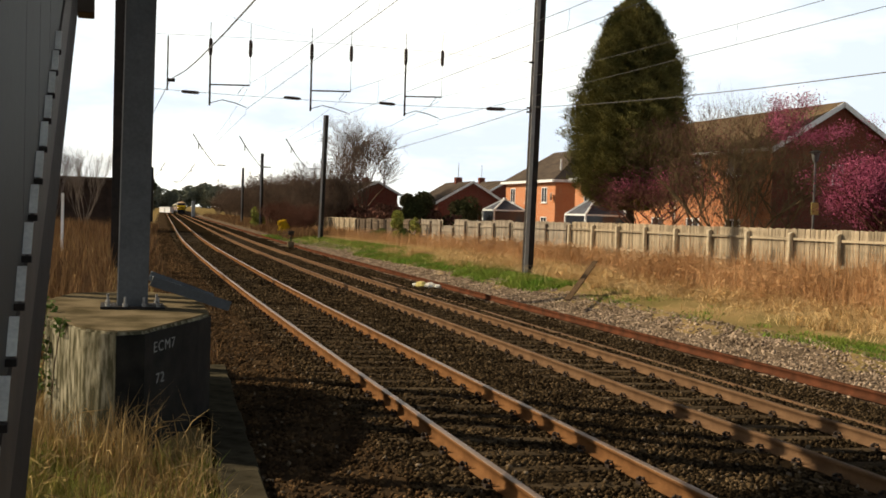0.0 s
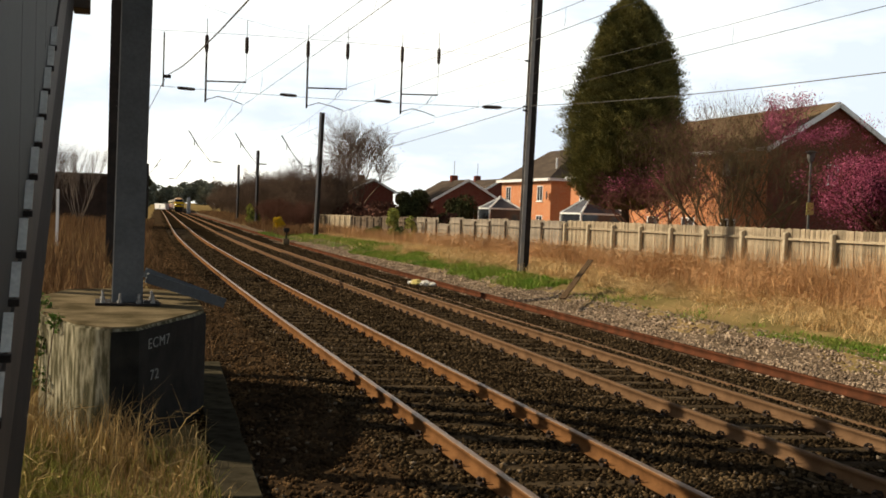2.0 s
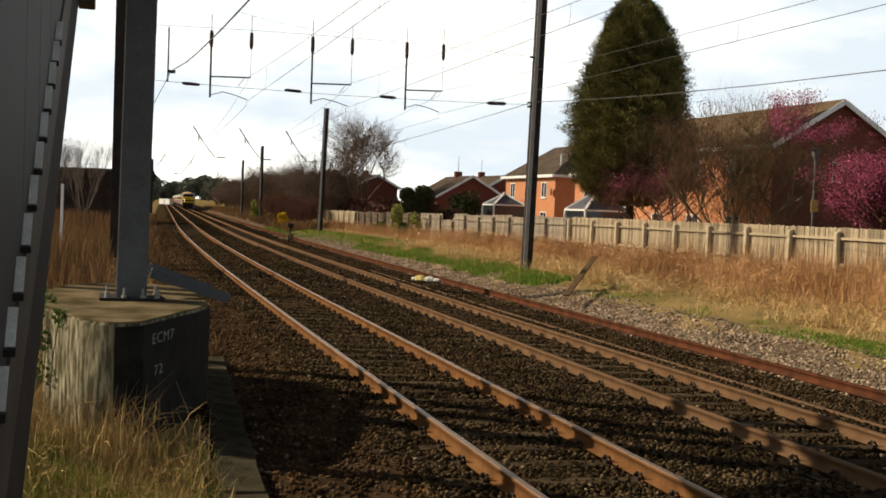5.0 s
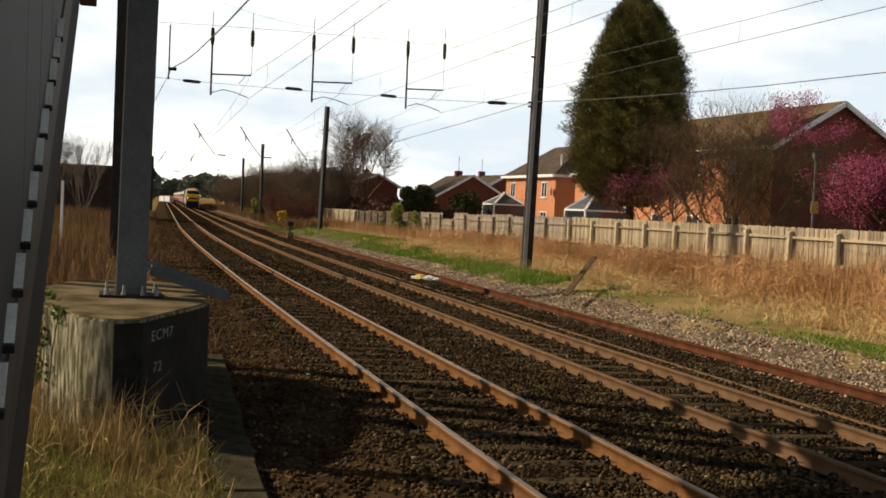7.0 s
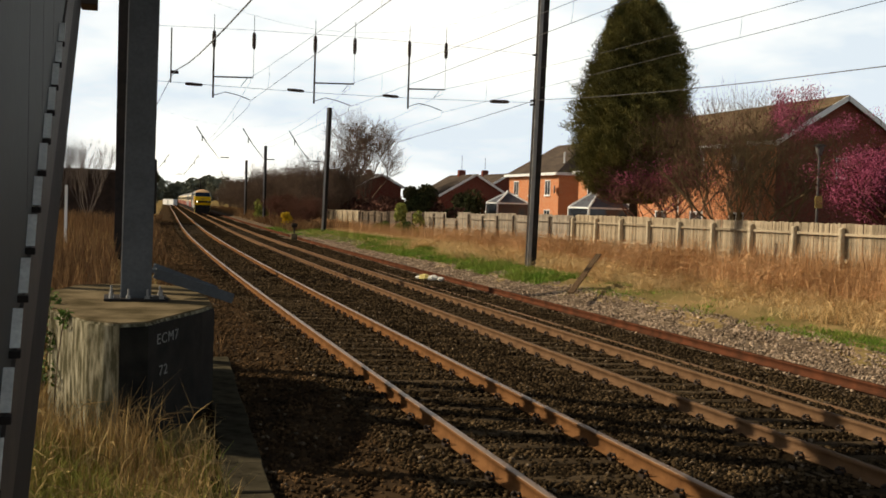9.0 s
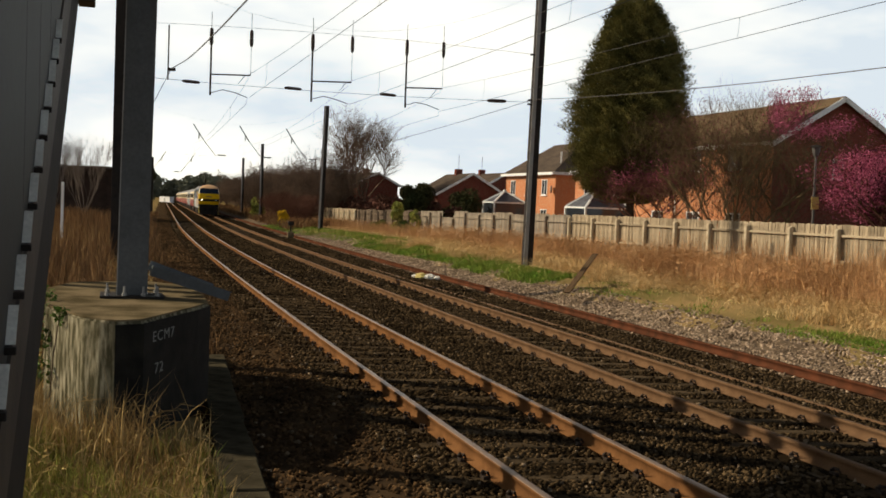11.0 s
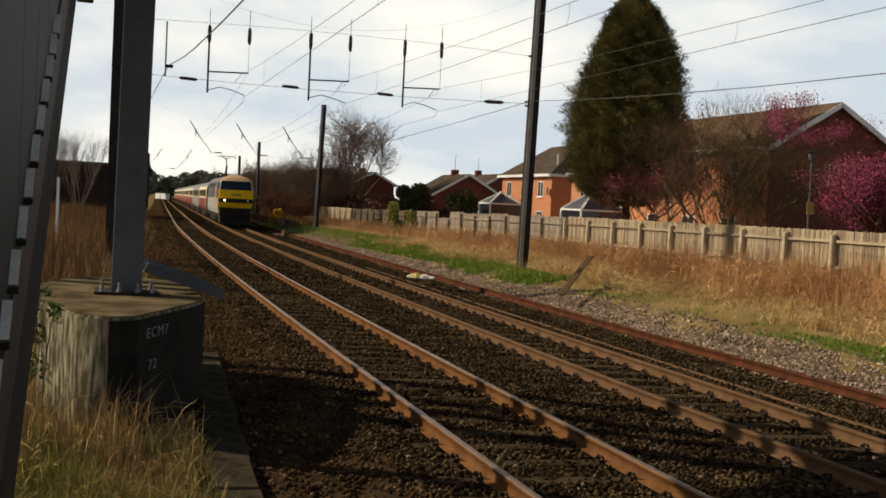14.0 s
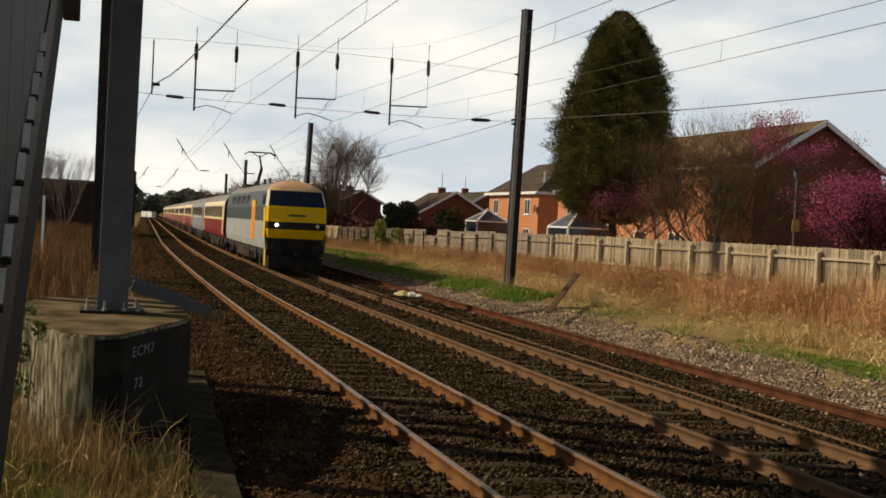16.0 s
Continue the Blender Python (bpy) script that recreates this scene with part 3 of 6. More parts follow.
def build_runs(spans):
    """Contact and catenary wires over each track, with droppers, straight from support to support."""
    for here, w in ((4.46, 0.0), (7.97, LINE[1]), (11.42, LINE[1] + 3.45)):
        ob = tagged(new("contact_line"), "contact wire and catenary hung over a track", "overhead wire", group="overhead wires")
        con, cat = [], []
        hold = [here - 0.45, here] + [on_line(w + 0.85, s[1]).x for s in spans[1:]]
        for k, (ya, yb, low) in enumerate(spans):
            for i in range(13):
                f = i / 12
                y, x = ya + (yb - ya) * f, hold[k] + (hold[k + 1] - hold[k]) * f
                zc = 5.55 - low - 0.05 * 4 * f * (1 - f)
                zt = 6.39 - low - 0.55 * 4 * f * (1 - f)
                con.append((x, y, zc))
                cat.append((x + 0.03, y, zt))
                if 0 < i < 12 and i % 3 == 2 and yb < 95:
                    strand([(x, y, zc), (x + 0.05, y + 0.04, (zc + zt) / 2), (x + 0.03, y, zt)], 0.0035, M["wire"], ob, "dropper")
        strand(con, 0.0062, M["wire"], ob, "contact_wire")
        strand(cat, 0.0055, M["wire"], ob, "catenary_wire")
    ob = tagged(new("earth_wire"), "dark earth wire strung from pole to pole", "overhead wire", group="overhead wires")
    masts = [(15.12, -22.0, 6.2, 1.05), (15.1, 38.58, 6.22, 0.17), (16.55, 88.0, 5.7, 0.3), (18.1, 137.0, 5.3, 0.2), (19.0, 166.0, 5.1, 0)]
    for (xa, ya, za, sag), (xb, yb, zb, _) in zip(masts, masts[1:]):
        strand([(xa + (xb - xa) * i / 12, ya + (yb - ya) * i / 12, za + (zb - za) * i / 12 - sag * 4 * (i / 12) * (1 - i / 12)) for i in range(13)], 0.013, M["wire"], ob)
    ob = tagged(new("feeder_wire"), "thick dark feeder cable drawn across the near track", "overhead wire", group="overhead wires")
    strand([(1.9, 38.58, 6.43), (2.05, 33.3, 6.12), (2.12, 30, 5.98), (2.19, 26.9, 5.9), (2.25, 23.8, 5.82), (2.3, 20.1, 5.73), (2.45, 12, 5.6), (2.7, 0, 5.6)], 0.016, M["wire"], ob)
    strand([(1.9, 38.58, 6.42), (1.6, 60, 5.9), (1.9, 88, 6.2)], 0.013, M["wire"], ob)
    part("clamp", boxes((1.78, 2.05, 38.5, 38.64, 6.36, 6.46)), M["steel_dark"], ob)
    strand([(1.8, 38.56, 6.05), (1.8, 38.56, 7.9)], 0.025, M["steel_dark"], ob, "drop_tube")


def build_stairs():
    """The side of a steel footbridge stair that rises beside the eye."""
    ob = tagged(new("footbridge_stairs"), "grey steel footbridge stair with panelled side and brown stringer", "stairs")
    X, Y0, Y1 = -0.35, 3.2, 16.2

    def strip(a0, s0, a1, s1, x0, x1, ya=Y0, yb=Y1):
        bm = bmesh.new()
        q = [(ya, a0 + s0 * (ya - 5.4)), (yb, a0 + s0 * (yb - 5.4)), (yb, a1 + s1 * (yb - 5.4)), (ya, a1 + s1 * (ya - 5.4))]
        lo = [bm.verts.new((x0, y, z)) for y, z in q]
        hi = [bm.verts.new((x1, y, z)) for y, z in q]
        bm.faces.new(lo)
        bm.faces.new(hi[::-1])
        for i in range(4):
            bm.faces.new((lo[i], hi[i], hi[(i + 1) % 4], lo[(i + 1) % 4]))
        return bm
    part("stringer", strip(0.765, 0.508, 1.46, 0.507, X - 0.05, X), M["steel_dark"], ob, "dark brown stringer")
    part("flange", strip(1.464, 0.507, 1.955, 0.503, X - 0.06, X + 0.002), M["stair_brown"], ob, "brown stringer flange")
    for k in range(-6, 7):
        y, zc = 5.53 + 0.361 * k, 2.17 + 0.1755 * k
        bm = bmesh.new()
        box(bm, X - 0.011, X + 0.026, y - 0.008, y + 0.008, zc - 0.068, zc + 0.068)
        for v in bm.verts:
            v.co.y += (v.co.z - zc) * 0.9
        # sunlight on the risers is put into this pale colour
        part("riser_end", bm, M["stair_sunlit"], ob, "riser end coloured pale as sunlit")
        part("tread_end", boxes((X - 0.011, X + 0.03, y - 0.1, y - 0.05, zc - 0.104, zc - 0.076)), M["steel_dark"], ob)
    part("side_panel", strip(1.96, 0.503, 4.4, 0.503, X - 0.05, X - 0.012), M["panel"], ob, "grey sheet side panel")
    for k in range(1, 5):
        yy = 4.2 + 0.95 * k
        part("panel_seam", boxes((X - 0.0118, X - 0.011, yy, yy + 0.05, 2.2 + 0.515 * (yy - 5.4), 4.3 + 0.515 * (yy - 5.4))), M["panel"], ob)
    part("far_stringer", strip(0.765, 0.508, 1.6, 0.515, X - 1.6, X - 1.55), M["steel_dark"], ob)
    for i in range(35):
        yy = 3.45 + 0.352 * i
        zz = 1.9 + 0.503 * (yy - 5.4)
        part("tread", boxes((X - 1.55, X - 0.06, yy, yy + 0.34, zz - 0.05, zz)), M["steel_dark"], ob)
    part("landing_beam", boxes((X - 0.01, X + 0.16, 12.0, 12.4, 4.12, 4.6), bevel=0.01), M["stair_brown"], ob, "brown beam end")
    for yy in (12.0, 15.8):
        part("column", boxes((X - 1.85, X - 1.65, yy, yy + 0.2, -0.4, 1.0 + 0.508 * (yy - 5.4))), M["steel_dark"], ob)
    deck = tagged(new("footbridge_deck"), "grey steel footbridge deck over the line, seen by its shadow", "footbridge")
    part("floor_plate", boxes((X - 1.8, 26, 16.22, 18.2, 7.05, 7.25)), M["steel_dark"], deck)
    for yy in (16.22, 18.14):
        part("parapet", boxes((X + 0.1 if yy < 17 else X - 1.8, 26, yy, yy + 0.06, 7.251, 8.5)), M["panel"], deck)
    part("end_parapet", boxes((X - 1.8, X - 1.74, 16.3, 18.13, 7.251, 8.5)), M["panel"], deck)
    for xx in (X - 1.75, 25.6):
        for yy in (16.4, 17.8):
            part("column", boxes((xx, xx + 0.25, yy, yy + 0.25, -0.5, 7.05)), M["steel_dark"], deck)
    part("foot", boxes((X - 1.6, X + 0.05, 2.9, 3.6, -0.6, 0.4), bevel=0.02), M["concrete_top"], ob, "concrete foot")
    return ob


def build_trough():
    ob = tagged(new("cable_trough"), "low concrete cable trough with separate lids beside the ballast", "cable trough", kind="structure")
    part("channel", boxes((-0.17, 0.17, -4.5, 6.5, -0.5, -0.06), bevel=0.01), M["trough"], ob)
    bm = boxes((-0.18, 0.18, 0.0, 0.94, -0.055, 0.0), bevel=0.012)
    lid = part("lid", bm, M["trough"], ob)
    for i in range(11):
        m = pose(random.uniform(-0.012, 0.012), -4.4 + 0.97 * i, random.uniform(-0.008, 0.012), random.uniform(-0.5, 0.5), random.uniform(-1, 1), random.uniform(-0.8, 0.8))
        if i == 0:
            lid.matrix_basis = m
        else:
            again(lid, m, ob)
    ob.matrix_basis = pose(1.17, 10.2, -0.17, 0, 0, -3.0)


def build_channels():
    """Two steel channels that lie across the back of the block."""
    for a, b, mat in (((0.50, 13.62, 1.24), (1.44, 13.72, 0.93), "steel"), ((0.50, 14.15, 1.27), (1.28, 14.3, 0.98), "steel_blue")):
        a, b = Vector(a), Vector(b)
        L = (b - a).length
        ob = tagged(new("steel_channel"), "blue-grey steel channel lying across the concrete block", "steel channel", group="steel channels")
        ob.matrix_basis = Matrix.Translation(a) @ (b - a).to_track_quat("Y", "Z").to_matrix().to_4x4()
        part("web", boxes((-0.04, 0.04, 0, L, 0.045, 0.06)), M[mat], ob)
        part("flange", boxes((-0.04, -0.028, 0, L, -0.06, 0.044)), M[mat], ob)
        part("flange", boxes((0.028, 0.04, 0, L, -0.06, 0.044)), M[mat], ob)


def build_small():
    ob = tagged(new("litter_bag"), "torn white and yellow plastic sack lying in the stones", "litter")
    rng = random.Random(3)
    for name, mat, cx, cy, s in (("sack", "bag_yellow", -0.25, 0.3, 0.42), ("torn_sheet", "bag_white", 0.12, -0.2, 0.40), ("scrap", "bag_white", 0.42, -0.75, 0.24), ("scrap", "bag_white", -0.52, 0.62, 0.22)):
        bm = bmesh.new()
        bmesh.ops.create_icosphere(bm, subdivisions=3, radius=s)
        for v in bm.verts:
            k = 1 + 0.35 * noise.noise(v.co * 6 + Vector((cx * 9, 0, 0)))
            v.co = Vector((v.co.x * k * 0.8 + cx, v.co.y * k + cy, max(-0.02, v.co.z * k * 0.36 + 0.07)))
        part(name, bm, M[mat], ob)
    c = on_line(7.12, 37.2)
    ob.matrix_basis = pose(c.x, c.y, c.z - 0.17)
    ob.scale = (0.62, 0.62, 0.8)
    ob = tagged(new("leaning_plank"), "weathered plank leaning out of the dead weeds", "plank")
    part("board", boxes((-0.09, 0.09, 0, 5.4, -0.02, 0.02), bevel=0.006), M["plank_wood"], ob)
    a, b = Vector((12.05, 27.7, -0.12)), Vector((15.0, 32.3, 0.78))
    ob.matrix_basis = Matrix.Translation(a) @ (b - a).to_track_quat("Y", "Z").to_matrix().to_4x4()
    ob = tagged(new("ground_signal"), "small ground signal with pale base beside the far rail", "signal")
    c = on_line(7.2, 75.0)
    ob.matrix_basis = pose(c.x, c.y, c.z - 0.17)
    part("base", boxes((-0.22, 0.22, -0.15, 0.15, 0, 0.42), bevel=0.04), M["concrete_top"], ob, "pale painted base")
    part("post", tube(bmesh.new(), [(0, 0, 0.4), (0, 0, 0.9)], 0.05, 8), M["steel_dark"], ob)
    part("lamp_head", boxes((-0.2, 0.2, -0.1, 0.1, 0.85, 1.15), bevel=0.05), M["steel_dark"], ob)
    ob = tagged(new("marker_post"), "slim white marker post in the dead weeds", "post")
    part("shaft", boxes((-0.055, 0.055, -0.04, 0.04, -0.3, 2.6), bevel=0.01), M["white"], ob)
    ob.matrix_basis = pose(-1.84, 47.6, ground_z(-1.84, 47.6))


M["stair_brown"] = material("brown_painted_steel", (0.075, 0.058, 0.045), 0.6, second=(0.05, 0.04, 0.032), scale=3)
M["stair_sunlit"] = material("pale_tread_edge", (0.72, 0.70, 0.62), 0.7, second=(0.55, 0.52, 0.46), scale=6)
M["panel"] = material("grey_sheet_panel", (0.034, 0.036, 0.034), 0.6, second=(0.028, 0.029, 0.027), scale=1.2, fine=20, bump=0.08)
M["steel_blue"] = material("blue_grey_steel", (0.10, 0.12, 0.14), 0.5, second=(0.07, 0.08, 0.09), scale=3)
M["trough"] = material("trough_concrete", (0.085, 0.07, 0.045), 0.9, second=(0.032, 0.028, 0.018), scale=4, rand=0.2)
build_foundation()
build_near_mast()
build_mast("dark_mast", 0.24, 38.58, ground_z(0.24, 38.58) - 0.2, 11.4, 0.36, 0.36, M["steel_dark"], "dark steel headspan mast standing in the dead weeds")
build_concrete_pole(15.1, 38.58, -0.35, 10.3, 0.34, "tall dark overhead line pole with a pale left side", 1.05)
build_concrete_pole(16.4, 88.0, -0.35, 9.75, 0.36, "dark overhead line pole beside the board fence", 1.3)
build_concrete_pole(18.0, 137.0, -0.4, 8.85, 0.36, "dark overhead line pole before the bare hedge")
build_concrete_pole(19.0, 166.0, -0.4, 8.0, 0.36, "dark overhead line pole before the bare hedge")
for yy, xx in ((88.0, 2.2), (137.0, 4.2), (166.0, 5.9)):
    build_mast("dark_mast", xx, yy, ground_z(xx, yy) - 0.2, 9.6 - yy * 0.012, 0.36, 0.36, M["steel_dark"], "dark steel headspan mast on the near side")
build_headspan(38.58, 0.24, 15.03, (6.12, 7.9, 10.1), [(3.9, 1.36), (7.43, 1.42), (10.84, 1.38)], 1.3)
build_slanted_span(88.0, 2.2, 16.4, (5.42, 9.4), [(6.14, 1), (9.73, 1), (13.4, 1)])
build_slanted_span(137.0, 4.2, 18.0, (5.0, 8.5), [(6.4, -1), (9.9, -1)])
build_runs([(-22, 38.58, 0.0), (38.58, 88.0, 0.15), (88, 137.0, 0.5), (137, 166, 0.75), (166, 215, 0.8)])
build_stairs()
build_trough()
build_channels()
build_small()

# ---- fence ----
def build_fence(label, x_of, z_top, y0, y1, bay, board, post_mat, board_mat, post_w=0.15, seed=1):
    ob = tagged(new("board_fence"), label, "fence", group="boundary fences")
    rng = random.Random(seed)
    bm = boxes((-0.011, 0.011, -board * 0.455, board * 0.455, -0.15, 1.86), bevel=0.003)
    base = None
    y = y0
    while y < y1:
        m = pose(x_of(y) + rng.uniform(-0.008, 0.008), y, z_top(y) - 1.86 + rng.uniform(-0.02, 0.015), rng.uniform(-0.6, 0.6), 0, 2 + rng.uniform(-3, 3))
        if base is None:
            base = part("board", bm, board_mat, ob, m=m)
        else:
            again(base, m, ob)
        y += board
    bm = boxes((-post_w / 2, post_w / 2, -post_w / 2, post_w / 2, -0.3, 1.72), bevel=0.02)
    for v in bm.verts:
        if v.co.z > 1.69 and v.co.x < 0:
            v.co.z -= 0.05
    post, rail = None, None
    y = y0
    while y < y1 + 0.1:
        m = pose(x_of(y) - post_w / 2 - 0.05, y, z_top(y) - 1.86 + 0.04, rng.uniform(-0.7, 0.7), rng.uniform(-0.8, 0.8), 2)
        if post is None:
            post = part("post", bm, post_mat, ob, m=m)
        else:
            again(post, m, ob)
        if y + bay < y1 + 0.1:
            for z in (1.52, 0.72):
                a, b = Vector((x_of(y) - 0.06, y + post_w / 2, z_top(y + 0.05) - 1.86 + z)), Vector((x_of(y + bay) - 0.06, y + bay - post_w / 2, z_top(y + bay - 0.05) - 1.86 + z))
                m = Matrix.Translation(a) @ (b - a).to_track_quat("Y", "Z").to_matrix().to_4x4()
                if rail is None:
                    rail = part("rail", boxes((-0.035, 0.035, 0, bay - post_w, -0.04, 0.04), bevel=0.006), board_mat, ob, m=m)
                else:
                    again(rail, m, ob)
        y += bay
    return ob


build_fence("weathered pale board fence with square posts before the gardens", lambda y: 21.03 + (48.08 - y) * 0.0344, lambda y: 1.93 + (48.08 - y) * 0.0031, 48.08 - 2.4 * 14, 48.08, 2.4, 0.13, M["post"], M["fence"], seed=2)
build_fence("old grey board fence with dark posts beside the line", lambda y: 21.03, lambda y: 1.90 - (y - 48.3) * 0.0085 - (0.32 if int((y - 48.39) / 2.6) == 7 else 0.0) + 0.05 * math.sin(int((y - 48.39) / 2.6) * 2.4), 48.4, 74.5, 2.6, 0.15, M["post_old"], M["fence_old"], 0.12, seed=3)
build_fence("dark stained old board fence behind the ivy", lambda y: 21.0, lambda y: 1.66 - (y - 75) * 0.0085 + 0.04 * math.sin(y), 74.8, 95.2, 2.4, 0.17, M["post_old"], M["board_dark"], 0.12, seed=6)
build_fence("far pale board fence beside the dark pole", lambda y: 21.0, lambda y: 1.52 - (y - 95) * 0.006, 95.6, 115.0, 2.4, 0.19, M["post"], M["fence"], 0.12, seed=4)


# ---- houses ----
def window(parent, x, y, z, w, h, face, lights=2):
    """A white framed window in a wall that faces -x ('x') or -y ('y')."""
    ob = new("window")
    ob.parent = parent
    ob.matrix_basis = pose(x, y, z, 0, 0, -90 if face == "x" else 0)
    part("pane", boxes((-w / 2 + 0.04, w / 2 - 0.04, 0.0, 0.03, 0.04, h - 0.04)), M["glass"], ob)
    bm = boxes((-w / 2, w / 2, -0.03, 0.06, 0, 0.08), (-w / 2, w / 2, -0.03, 0.06, h - 0.08, h))
    for i in range(lights + 1):
        c = -w / 2 + 0.04 + (w - 0.08) * i / lights
        box(bm, c - 0.04, c + 0.04, -0.03, 0.06, 0.082, h - 0.082)
    part("frame", bm, M["white"], ob)
    part("sill", boxes((-w / 2 - 0.08, w / 2 + 0.08, -0.12, 0.02, -0.08, -0.005)), M["white"], ob)
    return ob


def gable_roof(parent, x0, x1, y0, y1, ze, zr, over, mat, ridge="y", hip=0.0):
    t = 0.14
    bm = bmesh.new()
    if ridge == "y":
        cx = (x0 + x1) / 2
        k = (zr - ze) / (cx - x0)
        outer = [(x0 - over, ze - over * k), (cx, zr), (x1 + over, ze - over * k)]
        ends = (y0 - over, y1 + over)
        P = lambda a, y: (a[0], y, a[1])
    else:
        cy = (y0 + y1) / 2
        k = (zr - ze) / (cy - y0)
        outer = [(y0 - over, ze - over * k), (cy, zr), (y1 + over, ze - over * k)]
        ends = (x0 - over, x1 + over)
        P = lambda a, y: (y, a[0], a[1])
    a, b = ends
    lo = [bm.verts.new(P(outer[0], a)), bm.verts.new(P(outer[1], a + hip)), bm.verts.new(P(outer[2], a)), bm.verts.new(P(outer[0], b)), bm.verts.new(P(outer[1], b - hip)), bm.verts.new(P(outer[2], b))]
    up = [bm.verts.new(v.co + Vector((0, 0, t))) for v in lo]
    for q in ((0, 1, 4, 3), (1, 2, 5, 4)):
        bm.faces.new([lo[i] for i in q])
        bm.faces.new([up[i] for i in q[::-1]])
    for i, j in ((0, 1), (1, 2), (2, 5), (5, 4), (4, 3), (3, 0)):
        bm.faces.new((lo[i], lo[j], up[j], up[i]))
    if hip:
        bm.faces.new((up[0], up[1], up[2]))
        bm.faces.new((up[3], up[5], up[4]))
    return part("roof", bm, mat, parent, "tiled roof")


def walls(parent, x0, x1, y0, y1, ze, zr, mat, ridge="y", hip=False, z0=-0.4):
    bm = bmesh.new()
    box(bm, x0, x1, y0, y1, z0, ze)
    if not hip:
        if ridge == "y":
            cx = (x0 + x1) / 2
            pts = [(x0, ze), (x1, ze), (cx, zr)]
            A, B = [bm.verts.new((a, y0, z)) for a, z in pts], [bm.verts.new((a, y1, z)) for a, z in pts]
        else:
            cy = (y0 + y1) / 2
            pts = [(y0, ze), (y1, ze), (cy, zr)]
            A, B = [bm.verts.new((x0, a, z)) for a, z in pts], [bm.verts.new((x1, a, z)) for a, z in pts]
        bm.faces.new(A)
        bm.faces.new(B[::-1])
        for i in range(3):
            bm.faces.new((A[i], A[(i + 1) % 3], B[(i + 1) % 3], B[i]))
    return part("wall", bm, mat, parent)


def beam(a, b, w, h):
    """A bar from a to b."""
    a, b = Vector(a), Vector(b)
    bm = boxes((-w / 2, w / 2, 0, (b - a).length, -h / 2, h / 2))
    m = Matrix.Translation(a) @ (b - a).to_track_quat("Y", "Z").to_matrix().to_4x4()
    bmesh.ops.transform(bm, matrix=m, verts=bm.verts)
    return bm


def build_big_house():
    ob = tagged(new("house"), "red brick gabled house with white bargeboards behind the blossom", "house", group="houses")
    x0, x1, y0, y1, ze, zr = 33.4, 41.4, 50.4, 66.0, 6.2, 8.6
    walls(ob, x0, x1, y0, y1, ze, zr, M["brick_red_shaded"])
    gable_roof(ob, x0, x1, y0, y1, ze, zr, 0.35, M["roof_pale"])
    k = (zr - ze) / ((x1 - x0) / 2)
    for s in (-1, 1):
        e = (37.4 + s * (4.0 + 0.42), 50.0, ze - 0.42 * k - 0.02)
        part("bargeboard", beam(e, (37.4, 50.0, zr - 0.02), 0.06, 0.26), M["white"], ob, "white bargeboard")
    part("fascia", boxes((x0 - 0.45, x0 - 0.36, y0 - 0.3, y1 + 0.3, ze - 0.28, ze - 0.1)), M["white"], ob)
    part("gutter", tube(bmesh.new(), [(x0 - 0.5, y0 - 0.3, ze - 0.12), (x0 - 0.5, y1 + 0.3, ze - 0.14)], 0.06, 8), M["white"], ob)
    # thin sheet over the red wall; its brighter orange stands in for sunlight
    part("orange_wall", boxes((x0 - 0.05, x0 - 0.003, y0 + 0.02, y1, -0.3, ze - 0.1)), M["brick_orange"], ob, "orange brick with sunlight put into its colour")
    for y in (54.0, 58.4, 62.8):
        window(ob, x0 - 0.06, y, 4.7, 1.5, 1.25, "x", 2)
        window(ob, x0 - 0.06, y, 1.1, 1.5, 1.2, "x", 2)
    window(ob, 37.4, y0 - 0.02, 4.3, 0.7, 1.1, "y", 1)
    part("downpipe", tube(bmesh.new(), [(x0 - 0.12, 60.5, 0), (x0 - 0.12, 60.5, ze - 0.15)], 0.045, 8), M["white"], ob)


def build_orange_house(y0, y1, label, hip):
    ob = tagged(new("house"), label, "house", group="houses")
    x0, x1, ze, zr = 40.0, 48.0, 5.75, 8.6
    walls(ob, x0, x1, y0, y1, ze, zr, M["brick_orange"], hip=True)
    gable_roof(ob, x0, x1, y0, y1, ze, zr, 0.4, M["roof"], hip=hip)
    part("fascia", boxes((x0 - 0.5, x0 - 0.4, y0 - 0.4, y1 + 0.4, ze - 0.38, ze - 0.12)), M["white"], ob, "white fascia")
    part("fascia", boxes((x0 - 0.4, x1 + 0.4, y0 - 0.5, y0 - 0.4, ze - 0.38, ze - 0.12)), M["white"], ob, "white fascia")
    L = y1 - y0
    for f in (0.2, 0.52, 0.84):
        window(ob, x0 - 0.02, y0 + L * f, 3.45, 1.35, 1.5, "x", 2)
        window(ob, x0 - 0.02, y0 + L * f, 0.9, 1.5, 1.2, "x", 2)
    part("flue", tube(bmesh.new(), [(x0 + 1.0, y0 + 1.2, 6.3), (x0 + 1.0, y0 + 1.2, 7.6)], 0.09, 8), M["white"], ob)
    dish = bmesh.new()
    bmesh.ops.create_uvsphere(dish, u_segments=16, v_segments=8, radius=0.4)
    for v in dish.verts:
        v.co.y = v.co.y * 0.2
    part("satellite_dish", dish, M["steel_pale"], ob, m=pose(x0 - 0.3, y0 + 0.3, 4.0, 0, 0, 60))
    return ob


